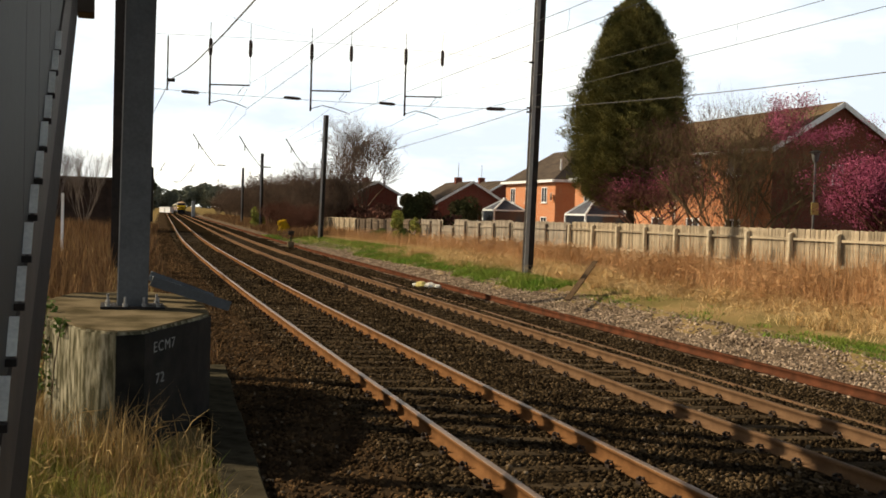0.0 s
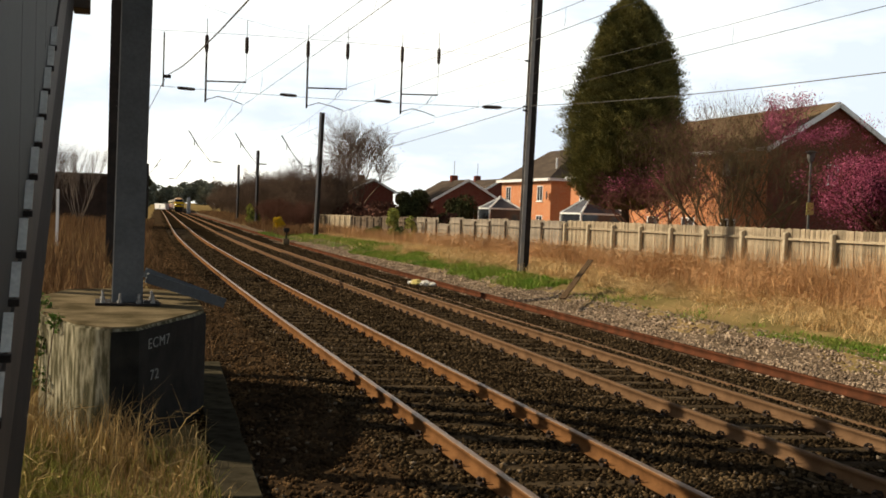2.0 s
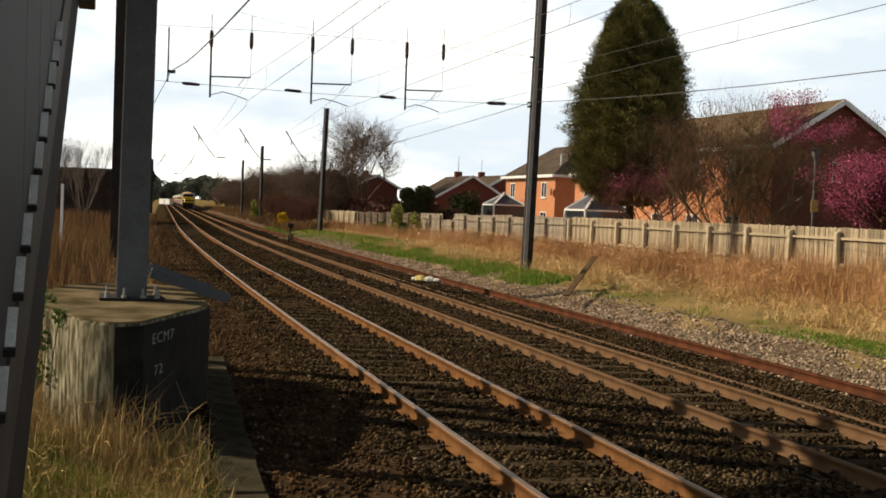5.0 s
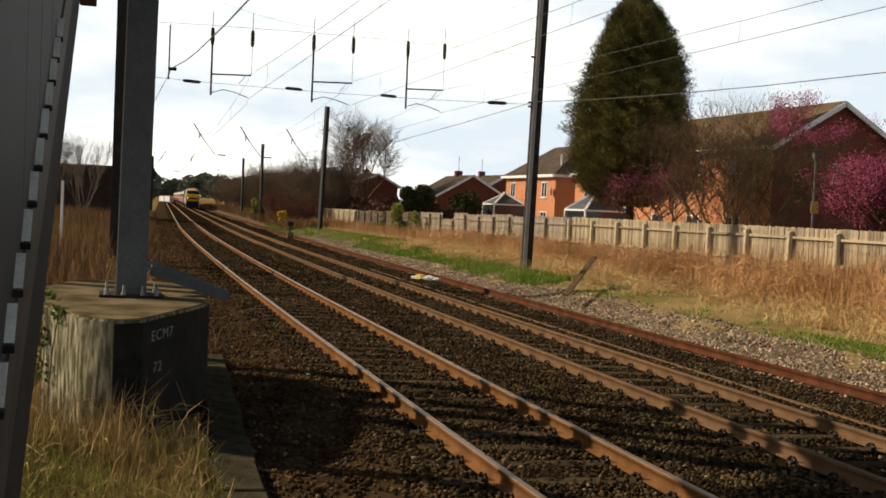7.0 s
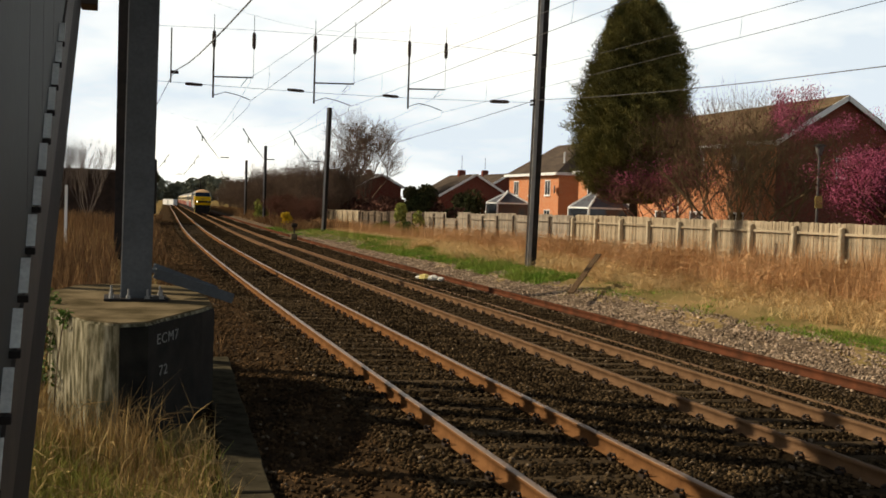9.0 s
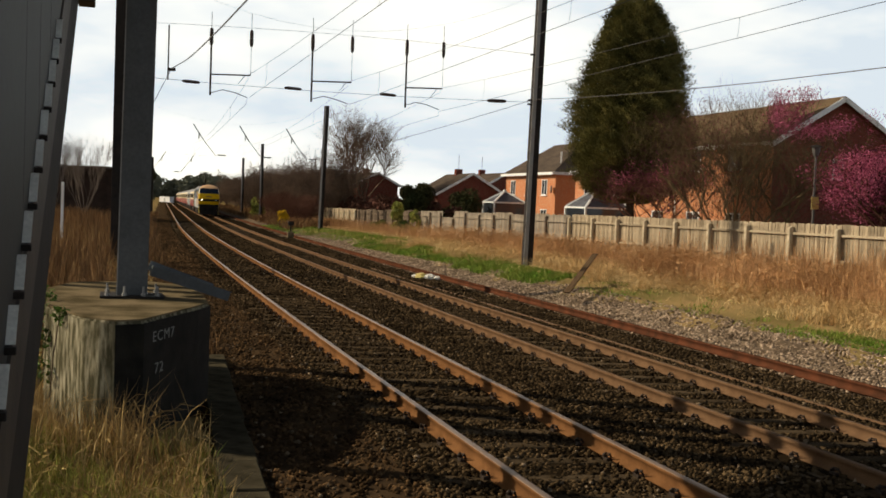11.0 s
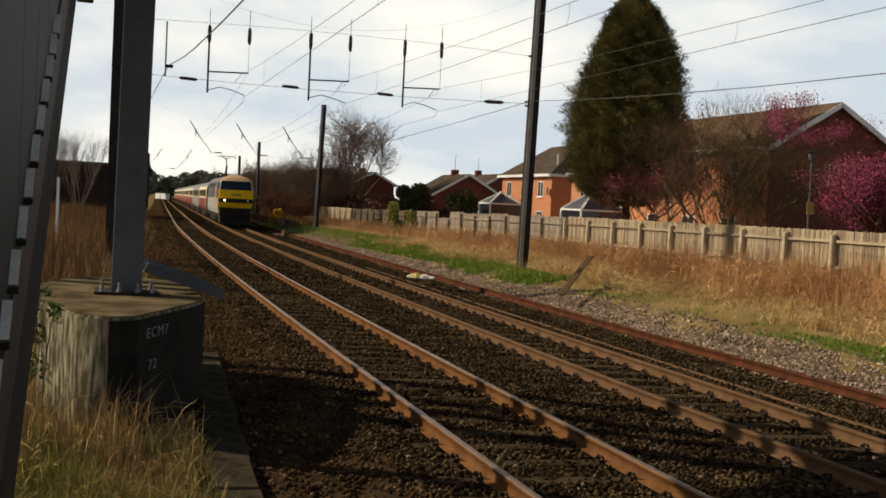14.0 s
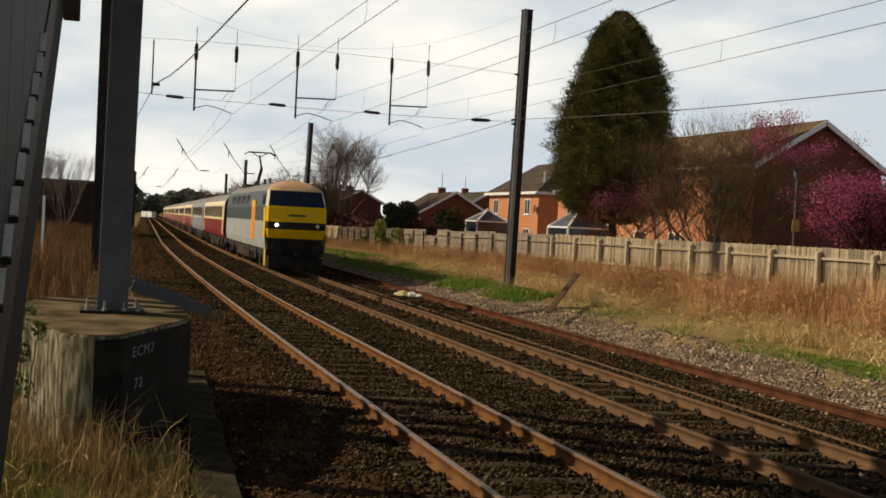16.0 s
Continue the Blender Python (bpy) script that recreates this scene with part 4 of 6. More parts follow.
def build_conservatory(cx, cy, r, z0, z1):
    ob = tagged(new("conservatory"), "white framed conservatory with a dark glazed hipped roof", "conservatory", group="conservatories")
    c = [(cx - r, cy - r), (cx + r, cy - r), (cx + r, cy + r), (cx - r, cy + r)]
    part("glazed_wall", boxes((cx - r + 0.05, cx + r - 0.05, cy - r + 0.05, cy + r - 0.05, -0.2, z0)), M["glass"], ob)
    bm = bmesh.new()
    vs = [bm.verts.new((x, y, z0)) for x, y in c]
    top = bm.verts.new((cx, cy, z1))
    bm.faces.new(vs[::-1])
    for i in range(4):
        bm.faces.new((vs[i], vs[(i + 1) % 4], top))
    part("roof", bm, M["slate"], ob, "dark glazed roof")
    for x, y in c:
        part("hip_bar", beam((x, y, z0 + 0.06), (cx, cy, z1 + 0.06), 0.16, 0.12), M["white"], ob, "white roof bar")
        part("corner_post", boxes((x - 0.07, x + 0.07, y - 0.07, y + 0.07, -0.2, z0)), M["white"], ob)
    for i in range(4):
        (xa, ya), (xb, yb) = c[i], c[(i + 1) % 4]
        part("eaves_bar", beam((xa, ya, z0), (xb, yb, z0), 0.12, 0.14), M["white"], ob)
    part("finial", boxes((cx - 0.14, cx + 0.14, cy - 0.14, cy + 0.14, z1 + 0.03, z1 + 0.2), bevel=0.03), M["white"], ob)


def build_bungalow(x0, x1, y0, y1, ze, zr, label, wall_mat):
    ob = tagged(new("bungalow"), label, "house", group="houses")
    walls(ob, x0, x1, y0, y1, ze, zr, wall_mat)
    gable_roof(ob, x0, x1, y0, y1, ze, zr, 0.35, M["roof"])
    cx = (x0 + x1) / 2
    for s in (-1, 1):
        part("bargeboard", beam((cx + s * ((x1 - x0) / 2 + 0.4), y0 - 0.38, ze - 0.1), (cx, y0 - 0.38, zr + 0.06), 0.06, 0.26), M["white"], ob, "white bargeboard")
    part("chimney", boxes((cx - 0.4, cx + 0.4, (y0 + y1) / 2, (y0 + y1) / 2 + 0.7, zr - 0.3, zr + 0.7), bevel=0.03), M["brick_red_shaded"], ob)
    window(ob, cx, y0 - 0.02, 1.0, 1.6, 1.2, "y", 2)
    part("aerial", tube(bmesh.new(), [(cx, (y0 + y1) / 2 + 0.3, zr + 0.7), (cx, (y0 + y1) / 2 + 0.3, zr + 2.4)], 0.035, 5), M["steel_pale"], ob)
    return ob


build_big_house()
build_orange_house(95.6, 109.0, "orange brick house with brown hipped roof and white windows", 3.6)
build_orange_house(74.0, 91.0, "orange brick house half hidden by the conifer", 3.6)
build_conservatory(37.74, 103.2, 1.65, 2.6, 3.7)
build_conservatory(37.9, 81.5, 2.0, 2.35, 4.0)
build_bungalow(35.5, 43.6, 119.0, 129.0, 3.35, 5.75, "brown roofed bungalow with a white gable edge", M["brick_red_shaded"])
build_bungalow(43.8, 52.4, 131.0, 150.0, 3.8, 6.4, "brown roofed bungalow behind the first one", M["brick_red_shaded"])
build_bungalow(28.7, 33.9, 131.0, 143.0, 4.3, 5.7, "dull red brick bungalow behind the bare tree", M["brick_red_shaded"])

shed = tagged(new("low_building"), "long dark flat-roofed building behind the dead weeds", "building")
part("wall", boxes((-22, 1.2, 104, 112, -0.5, 4.25)), M["dark_wall"], shed)
part("roof", boxes((-22.2, 1.5, 103.7, 112.3, 4.25, 4.5), bevel=0.03), M["roof"], shed)

lamp = tagged(new("street_lamp"), "grey lamp post with a lantern and a yellow plate", "street lamp")
lamp.matrix_basis = pose(25.0, 35.0, 0)
part("pole", tube(bmesh.new(), [(0, 0, -0.2), (0, 0, 1.2), (0, 0, 4.45)], 0.06, 10, 0.04), M["lamp_grey"], lamp)
part("lantern", tube(bmesh.new(), [(0, 0, 4.45), (0, 0, 4.55), (0, 0, 4.8)], 0.07, 10, 0.16), M["lamp_grey"], lamp, "tapered lantern")
part("lantern_cap", tube(bmesh.new(), [(0, 0, 4.8), (0, 0, 4.88)], 0.27, 10, 0.1), M["steel_dark"], lamp)
part("plate", boxes((-0.16, 0.16, -0.09, -0.07, 2.5, 2.95), bevel=0.005), M["bag_yellow"], lamp, "yellow plate")

# white box added for an unidentified bright spot, turned to catch the sun
white_box = tagged(new("white_hut"), "white box in place of an unidentified bright thing far down the line", "building")
part("wall", boxes((-0.8, 0.8, -5.3, 5.3, -1.2, 1.15), bevel=0.03), M["white"], white_box)
part("roof", boxes((-0.9, 0.9, -5.4, 5.4, 1.155, 1.4), bevel=0.03), M["white"], white_box)
part("door", boxes((-0.84, -0.805, -0.5, 0.5, -0.7, 0.9)), M["loco_light"], white_box)
white_box.matrix_basis = pose(21.3, 441, 0, 0, 0, 19)
cab = tagged(new("equipment_cabinet"), "tall pale grey lineside cabinet beside the far rail", "cabinet")
part("body", boxes((21.0, 21.9, 300, 301.0, -0.8, 3.5), bevel=0.03), M["coach_grey"], cab)
part("door", boxes((21.1, 21.8, 299.96, 299.998, -0.4, 3.3)), M["loco_light"], cab)

# ---- plants and loose stones ----
def rot_frames(rng, n, tilt=1.0):
    """Random right-handed frames as arrays."""
    d = rng.normal(size=(n, 3))
    d[:, 2] *= tilt
    d /= np.linalg.norm(d, axis=1)[:, None]
    e = np.cross(d, rng.normal(size=(n, 3)))
    e /= np.linalg.norm(e, axis=1)[:, None]
    return d, e, np.cross(d, e)


def leaf_mass(name, centres, size, rng, mat, parent=None, long=1.6, fold=0.25):
    """Small folded leaves or sprays, two triangles each, at given centres."""
    n = len(centres)
    d, e, f = rot_frames(rng, n)
    s = (size * rng.uniform(0.6, 1.4, n))[:, None]
    a, b = centres - d * s * long / 2, centres + d * s * long / 2
    l, r = centres + e * s * 0.5 + f * s * fold, centres - e * s * 0.5 + f * s * fold
    V = np.stack([a, l, b, r], 1).reshape(-1, 3)
    i = np.arange(n)[:, None] * 4
    F = np.concatenate([i + [0, 1, 2], i + [0, 2, 3]], 1).reshape(-1, 3)
    return soup(name, V, F, mat, parent)


def blob_points(rng, n, centres, radii, shell=0.55):
    """Points in lumps: mostly near the skin of each lump."""
    k = rng.integers(0, len(centres), n)
    d = rng.normal(size=(n, 3))
    d /= np.linalg.norm(d, axis=1)[:, None]
    rr = (shell + (1 - shell) * rng.random(n)) ** 0.7
    return np.asarray(centres)[k] + d * np.asarray(radii)[k][:, None] * rr[:, None]


class Twigs:
    """Branches as three-sided tapering sticks."""
    def __init__(self, seed):
        self.rng = random.Random(seed)
        self.V, self.F, self.tips = [], [], []

    def stick(self, a, b, r0, r1):
        d = (b - a).normalized()
        u = d.orthogonal().normalized()
        v = d.cross(u)
        k = len(self.V)
        for p, r in ((a, r0), (b, r1)):
            for t in (0, 2.094, 4.189):
                self.V.append(p + (u * math.cos(t) + v * math.sin(t)) * r)
        for i in range(3):
            j = (i + 1) % 3
            self.F.append((k + i, k + j, k + 3 + j, k + 3 + i))

    def grow(self, p, d, length, r, depth, spread=0.6, lift=0.12, kids=(2, 4), shrink=0.72, parts=3):
        g = self.rng
        q = p
        for i in range(parts):
            d = (d + Vector((g.uniform(-1, 1), g.uniform(-1, 1), g.uniform(-1, 1))) * 0.16 + Vector((0, 0, lift * 0.4))).normalized()
            n = q + d * length / parts
            ra, rb = r * (1 - 0.3 * i / parts), r * (1 - 0.3 * (i + 1) / parts)
            self.stick(q, n, ra, rb)
            q = n
            if depth > 0 and i > 0:
                for _ in range(g.randint(*kids) // 2):
                    side = Vector((g.uniform(-1, 1), g.uniform(-1, 1), g.uniform(-0.3, 0.6))).normalized()
                    self.grow(q, (d * (1 - spread) + side * spread + Vector((0, 0, lift))).normalized(), length * shrink * g.uniform(0.7, 1.1), rb * 0.62, depth - 1, spread, lift, kids, shrink, parts)
        if depth > 0:
            for _ in range(g.randint(*kids)):
                side = Vector((g.uniform(-1, 1), g.uniform(-1, 1), g.uniform(-0.3, 0.6))).normalized()
                self.grow(q, (d * (1 - spread) + side * spread + Vector((0, 0, lift))).normalized(), length * shrink * g.uniform(0.7, 1.1), r * 0.6, depth - 1, spread, lift, kids, shrink, parts)
        else:
            self.tips.append(q)

    def mesh(self, name, mat, parent):
        return soup(name, [tuple(v) for v in self.V], self.F, mat, parent)


def bare_tree(name, label, m, seed, stems, height, depth, mat, spread=0.55, lift=0.15, r=0.12, kids=(2, 3), flare=0.5, trunk=0.0, category="tree", group="", shrink=0.72):
    """A leafless tree: stems from one foot, branching into fine twigs."""
    ob = tagged(new(name), label, category, group=group)
    ob.matrix_basis = m
    g = random.Random(seed)
    fine = Twigs(seed + 1)
    top = Vector((0, 0, trunk))
    if trunk:
        part("trunk", tube(bmesh.new(), [(0, 0, -0.3), (0.03, 0, trunk * 0.5), (0, 0.02, trunk + 0.1)], r * 1.5, 9, r * 1.05), M["bark"], ob)
    first = height * 0.34
    for s in range(stems):
        a = 2 * math.pi * (s + g.uniform(-0.3, 0.3)) / stems
        d = Vector((math.cos(a) * flare, math.sin(a) * flare, 1)).normalized()
        fine.grow(top, d, first * g.uniform(0.85, 1.15), r, depth, spread, lift, kids, shrink)
    fine.mesh("crown", mat, ob)
    return ob, fine.tips


RNG = np.random.default_rng(11)


def twig_spray(name, parent, n, radius, height, r, mat, low=0.12):
    """Fine twigs that fan out from the foot and fill a domed crown."""
    d = RNG.normal(size=(n, 3))
    d[:, 2] = np.abs(d[:, 2])
    d /= np.linalg.norm(d, axis=1)[:, None]
    k = RNG.random(n) ** 0.45
    c = d * k[:, None] * np.array([radius, radius, height]) * (1 + 0.12 * np.sin(d[:, 0] * 9 + 4) * np.cos(d[:, 1] * 11))[:, None]
    c[:, 2] += low * height * (1 - k)
    out = c / np.array([radius, radius, height * 0.8]) + RNG.normal(size=(n, 3)) * 0.45 + np.array([0, 0, 0.25])
    out /= np.linalg.norm(out, axis=1)[:, None]
    L = RNG.uniform(0.3, 1.1, n)[:, None]
    e = np.cross(out, RNG.normal(size=(n, 3)))
    e /= np.linalg.norm(e, axis=1)[:, None]
    f = np.cross(out, e)
    rr = (r * RNG.uniform(0.5, 1.3, n))[:, None]
    a = c - out * L * 0.5
    b = c + out * L * 0.5
    V = np.stack([a + e * rr, a - e * rr * 0.5 + f * rr * 0.87, a - e * rr * 0.5 - f * rr * 0.87, b], 1).reshape(-1, 3)
    i = np.arange(n)[:, None] * 4
    return soup(name, V, np.concatenate([i + [0, 1, 3], i + [1, 2, 3], i + [2, 0, 3]], 1).reshape(-1, 3), mat, parent)


# stones
OCTA_V = np.array([(1, 0, 0), (-1, 0, 0), (0, 1, 0), (0, -1, 0), (0, 0, 1), (0, 0, -1)], dtype=float)
OCTA_F = np.array([(0, 2, 4), (2, 1, 4), (1, 3, 4), (3, 0, 4), (2, 0, 5), (1, 2, 5), (3, 1, 5), (0, 3, 5)])


def stones(name, label, w0, w1, u0, u1, n, size, mat, skip_rails=True, lift=0.0):
    u = u0 + (u1 - u0) * RNG.random(n) ** 1.6
    w = RNG.uniform(w0, w1, n)
    if skip_rails:
        keep = np.ones(n, bool)
        for rw in (0, GAUGE, LINE[1], LINE[1] + GAUGE, RED_RAIL):
            keep &= np.abs(w - rw) > 0.10
        for t in (0.0, LINE[1]):
            on = (np.abs((u - 5.0 + 0.34) % 0.68 - 0.34) < 0.12) & (w > t - 0.5) & (w < t + GAUGE + 0.5)
            keep &= ~(on & (RNG.random(n) < (0.62 if t == 0.0 else 0.9)))
        u, w = u[keep], w[keep]
    n = len(u)
    x = mid(u) + w
    z = bed(w, x) + lift
    s = size * RNG.uniform(0.55, 1.35, n)
    d, e, f = rot_frames(RNG, n)
    sc = RNG.uniform(0.42, 1.4, (n, 6, 1)) * s[:, None, None] * RNG.uniform(0.6, 1.3, (n, 1, 3))
    B = np.stack([d, e, f], 1)
    V = np.einsum("kj,njc->nkc", OCTA_V, B) * sc
    V[:, :, 2] *= 0.8
    V += np.stack([x, u, z + s * 0.25], 1)[:, None, :]
    F = (np.arange(n)[:, None, None] * 6 + OCTA_F[None]).reshape(-1, 3)
    return tagged(soup(name, V.reshape(-1, 3), F, mat), label, "ballast", kind="stuff")


def blades(name, label, pts, height, width, mat, lean=0.35, parent=None, category="grass"):
    """Upright blades or stalks with a bend, from their feet."""
    n = len(pts)
    h = height * RNG.uniform(0.45, 1.25, n)
    a = RNG.uniform(0, 2 * np.pi, n)
    side = np.stack([np.cos(a), np.sin(a), np.zeros(n)], 1) * (width * RNG.uniform(0.6, 1.3, n))[:, None]
    b = RNG.uniform(0, 2 * np.pi, n)
    out = np.stack([np.cos(b), np.sin(b), np.zeros(n)], 1) * (lean * h * RNG.uniform(0.1, 1.2, n))[:, None]
    up = np.zeros((n, 3))
    up[:, 2] = h
    m1 = pts + up * 0.55 + out * 0.35
    tip = pts + up * RNG.uniform(0.8, 1.0, n)[:, None] + out * 1.1
    V = np.stack([pts - side, pts + side, m1 + side * 0.8, m1 - side * 0.8, tip], 1).reshape(-1, 3)
    i = np.arange(n)[:, None] * 5
    F = np.concatenate([i + [0, 1, 2], i + [0, 2, 3], i + [3, 2, 4]], 1).reshape(-1, 3)
    return tagged(soup(name, V, F, mat, parent), label, category, kind="stuff")


def scatter(n, x0, x1, y0, y1, power=1.0, lump=0.0, follow=False):
    y = y0 + (y1 - y0) * RNG.random(n) ** power
    x = RNG.uniform(x0, x1, n)
    if lump:
        k = np.sin(x * 1.7 + 1.3 * np.sin(y * 0.9)) * np.sin(y * 1.1 + 2 * np.sin(x * 0.8)) + RNG.normal(size=n) * 0.5
        keep = k > lump
        x, y = x[keep], y[keep]
    if follow:
        x = x + mid(y)
    w = x - mid(y)
    z = bed(w, x) - np.clip((y - 55) / 80, 0, 1) * 0.35 * np.clip((w - 9) / 3, 0, 1)
    return np.stack([x, y, z - 0.02], 1)


stones("ballast_stones", "dark brown broken ballast stones between the rails", -0.75, 7.45, 2, 30, 98000, 0.031, M["stone"])
stones("ballast_stones", "dark brown ballast stones further down the line", -0.7, 7.4, 28, 75, 30000, 0.045, M["stone"])
stones("cess_stones", "reddish brown stones of the trackside path", -2.35, -0.6, -6, 45, 24000, 0.03, M["stone_brown"])
stones("cess_stones", "dark brown stones of the trackside path further on", -2.6, -0.6, 40, 120, 12000, 0.05, M["stone_brown"])
stones("chalky_stones", "scattered paler stones among the dark ballast", -2.0, 7.4, 6.8, 40, 1600, 0.027, M["stone_chalk"], lift=0.015)
stones("pale_stones", "pale grey stones beside the rusted siding", 7.5, 10.3, 10, 80, 42000, 0.035, M["stone_pale"], lift=0.0)

# dead growth and grass
blades("verge_grass", "tangled straw and green grass before the concrete block", np.concatenate([scatter(2600, -1.6, 0.95, 7.2, 10.7), scatter(1300, -2.2, -0.5, 9, 13)]), 0.30, 0.0045, M["verge_straw"], 0.6)
blades("verge_grass", "fresh green grass tufts before the concrete block", scatter(14000, -1.6, 0.95, 6.6, 10.4, lump=-0.1), 0.24, 0.0045, M["verge_green"], 0.6)
blades("verge_grass", "taller straw and stems close against the block", np.concatenate([scatter(700, -0.9, 0.35, 9.7, 10.8), scatter(500, -1.3, -0.6, 10.5, 12.5)]), 0.55, 0.004, M["verge_straw"], 0.45)
blades("verge_grass", "bright green blades close against the block", scatter(5000, -1.2, 0.6, 8.6, 10.6, lump=0.1), 0.32, 0.004, M["verge_green"], 0.6)
blades("verge_stalks", "thin dead stalks leaning against the concrete block", scatter(60, -0.3, 0.9, 9.4, 10.7), 0.75, 0.006, M["verge_straw"], 0.5)
blades("dead_weeds", "tall brown dead weeds behind the concrete block", np.concatenate([scatter(9000, -9, 0.1, 17, 40), scatter(14000, -14, 0.5, 40, 100)]), 1.05, 0.012, M["stalk_dark"], 0.25, category="weeds")
blades("dead_weeds", "pale dead grass behind the concrete block", scatter(9000, -9, 0.6, 16, 60), 0.6, 0.012, M["verge_straw"], 0.5, category="weeds")
blades("cess_tufts", "thin brown tufts at the edge of the trackside path", scatter(14000, -6.5, -1.7, 17, 150, 1.3, follow=True), 0.45, 0.010, M["stalk_dark"], 0.6)
blades("cess_weeds", "brown dead growth between the siding and the hedge", scatter(16000, 9.0, 15.0, 92, 300, 1.5, follow=True), 0.75, 0.02, M["stalk_dark"], 0.4, category="weeds")
blades("fence_weeds", "rust brown dead stalks standing against the board fence", np.concatenate([scatter(17000, 17.6, 21.0, 15, 52), scatter(5000, 16.4, 18.5, 14, 33), scatter(9000, 17.8, 20.9, 52, 112)]), 0.92, 0.0055, M["stalk"], 0.30, category="weeds")
blades("fence_weeds", "taller dead stems rising before the fence boards", np.concatenate([scatter(3800, 18.0, 20.9, 15, 75, lump=0.1), scatter(14000, 17.8, 20.9, 13, 36, lump=0.3)]), 1.5, 0.0058, M["stalk"], 0.22, category="weeds")
blades("bank_straw", "flattened straw coloured grass on the low bank", np.concatenate([scatter(30000, 15.2, 19.5, 13, 50), scatter(3500, 14.0, 15.4, 13, 46, lump=0.1), scatter(9000, 17.0, 19.8, 48, 95)]), 0.25, 0.006, M["straw"], 1.6)
blades("bank_grass", "bright green grass strip along the stones", np.concatenate([scatter(15000, 13.1, 14.8, 33, 42, lump=-0.1), scatter(24000, 13.4, 15.5, 40, 62, lump=-0.4), scatter(18000, 13.8, 17.2, 60, 108, lump=-0.3)]), 0.19, 0.011, M["grass"], 0.8)

blades("bank_grass", "short green grass patches beside the pale stones", np.concatenate([scatter(11000, 13.3, 14.1, 12, 21.5, lump=0.1), scatter(9000, 13.4, 15.0, 23, 34, lump=0.6)]), 0.11, 0.008, M["grass"], 1.0)
tufts = scatter(170, 14.4, 19.0, 13, 60)
tufts = np.repeat(tufts, 150, 0) + np.concatenate([RNG.normal(size=(170 * 150, 2)) * 0.22, np.zeros((170 * 150, 1))], 1)
blades("straw_tussocks", "bleached straw tussocks on the low bank", tufts, 0.40, 0.006, M["straw"], 1.3)


def bramble(name, label, pts, rise, length, r, mat):
    """A tangle of thin dead stems lying every way."""
    n = len(pts)
    d = RNG.normal(size=(n, 3)) * np.array([1, 1, 0.55])
    d /= np.linalg.norm(d, axis=1)[:, None]
    c = pts + np.stack([np.zeros(n), np.zeros(n), rise * RNG.random(n) ** 1.4], 1)
    L = (length * RNG.uniform(0.4, 1.3, n))[:, None]
    e = np.cross(d, RNG.normal(size=(n, 3)))
    e /= np.linalg.norm(e, axis=1)[:, None]
    rr = (r * RNG.uniform(0.6, 1.3, n))[:, None]
    b = c + d * L / 2
    b[:, 2] = np.maximum(b[:, 2], pts[:, 2] + 0.02)
    a = c - d * L / 2
    a[:, 2] = np.maximum(a[:, 2], pts[:, 2])
    m1 = (a + b) / 2 + np.stack([np.zeros(n), np.zeros(n), 0.15 * L[:, 0]], 1)
    V = np.stack([a, m1 + e * rr, b, m1 - e * rr], 1).reshape(-1, 3)
    i = np.arange(n)[:, None] * 4
    return tagged(soup(name, V, np.concatenate([i + [0, 1, 3], i + [1, 2, 3]], 1).reshape(-1, 3), mat), label, "weeds", kind="stuff")


bramble("bramble", "tangled dead bramble on the bank below the fence", np.concatenate([scatter(17000, 15.6, 20.6, 13, 34, lump=-0.3), scatter(7000, 16.5, 20.6, 34, 60, lump=0.0)]), 0.9, 0.75, 0.0055, M["stalk"])
bramble("bramble", "pale flattened dead stems on the bank", scatter(17000, 14.6, 19.6, 13, 52, lump=-0.1), 0.32, 0.6, 0.006, M["straw"])
bramble("bramble", "dead stems straggling round the concrete block", np.concatenate([scatter(500, -1.5, 0.9, 8, 10.8), scatter(900, -2.2, -0.7, 10, 15)]), 0.45, 0.5, 0.004, M["verge_straw"])


creep = tagged(new("creeper"), "small-leaved creeper hanging over the corner of the block", "climbing plant")
corner = np.array([(-0.66, 12.3, 0.9), (-0.6, 12.2, 0.6), (-0.64, 12.8, 0.95), (-0.45, 11.75, 0.9), (-0.68, 13.4, 0.97), (-0.6, 12.1, 0.3), (-0.75, 12.6, 0.2)])
leaf_mass("leafage", blob_points(RNG, 420, corner, [0.16, 0.14, 0.14, 0.1, 0.14, 0.16, 0.2], 0.3), 0.035, RNG, M["leaf"], creep)["kind"] = "stuff"
for k in range(6):
    a = corner[k % len(corner)]
    part("stem", tube(bmesh.new(), [(a[0] - 0.1, a[1], -0.3), (a[0] - 0.06, a[1] - 0.05, a[2] * 0.5), (a[0], a[1], a[2] + 0.03)], 0.006, 5), M["twig"], creep)


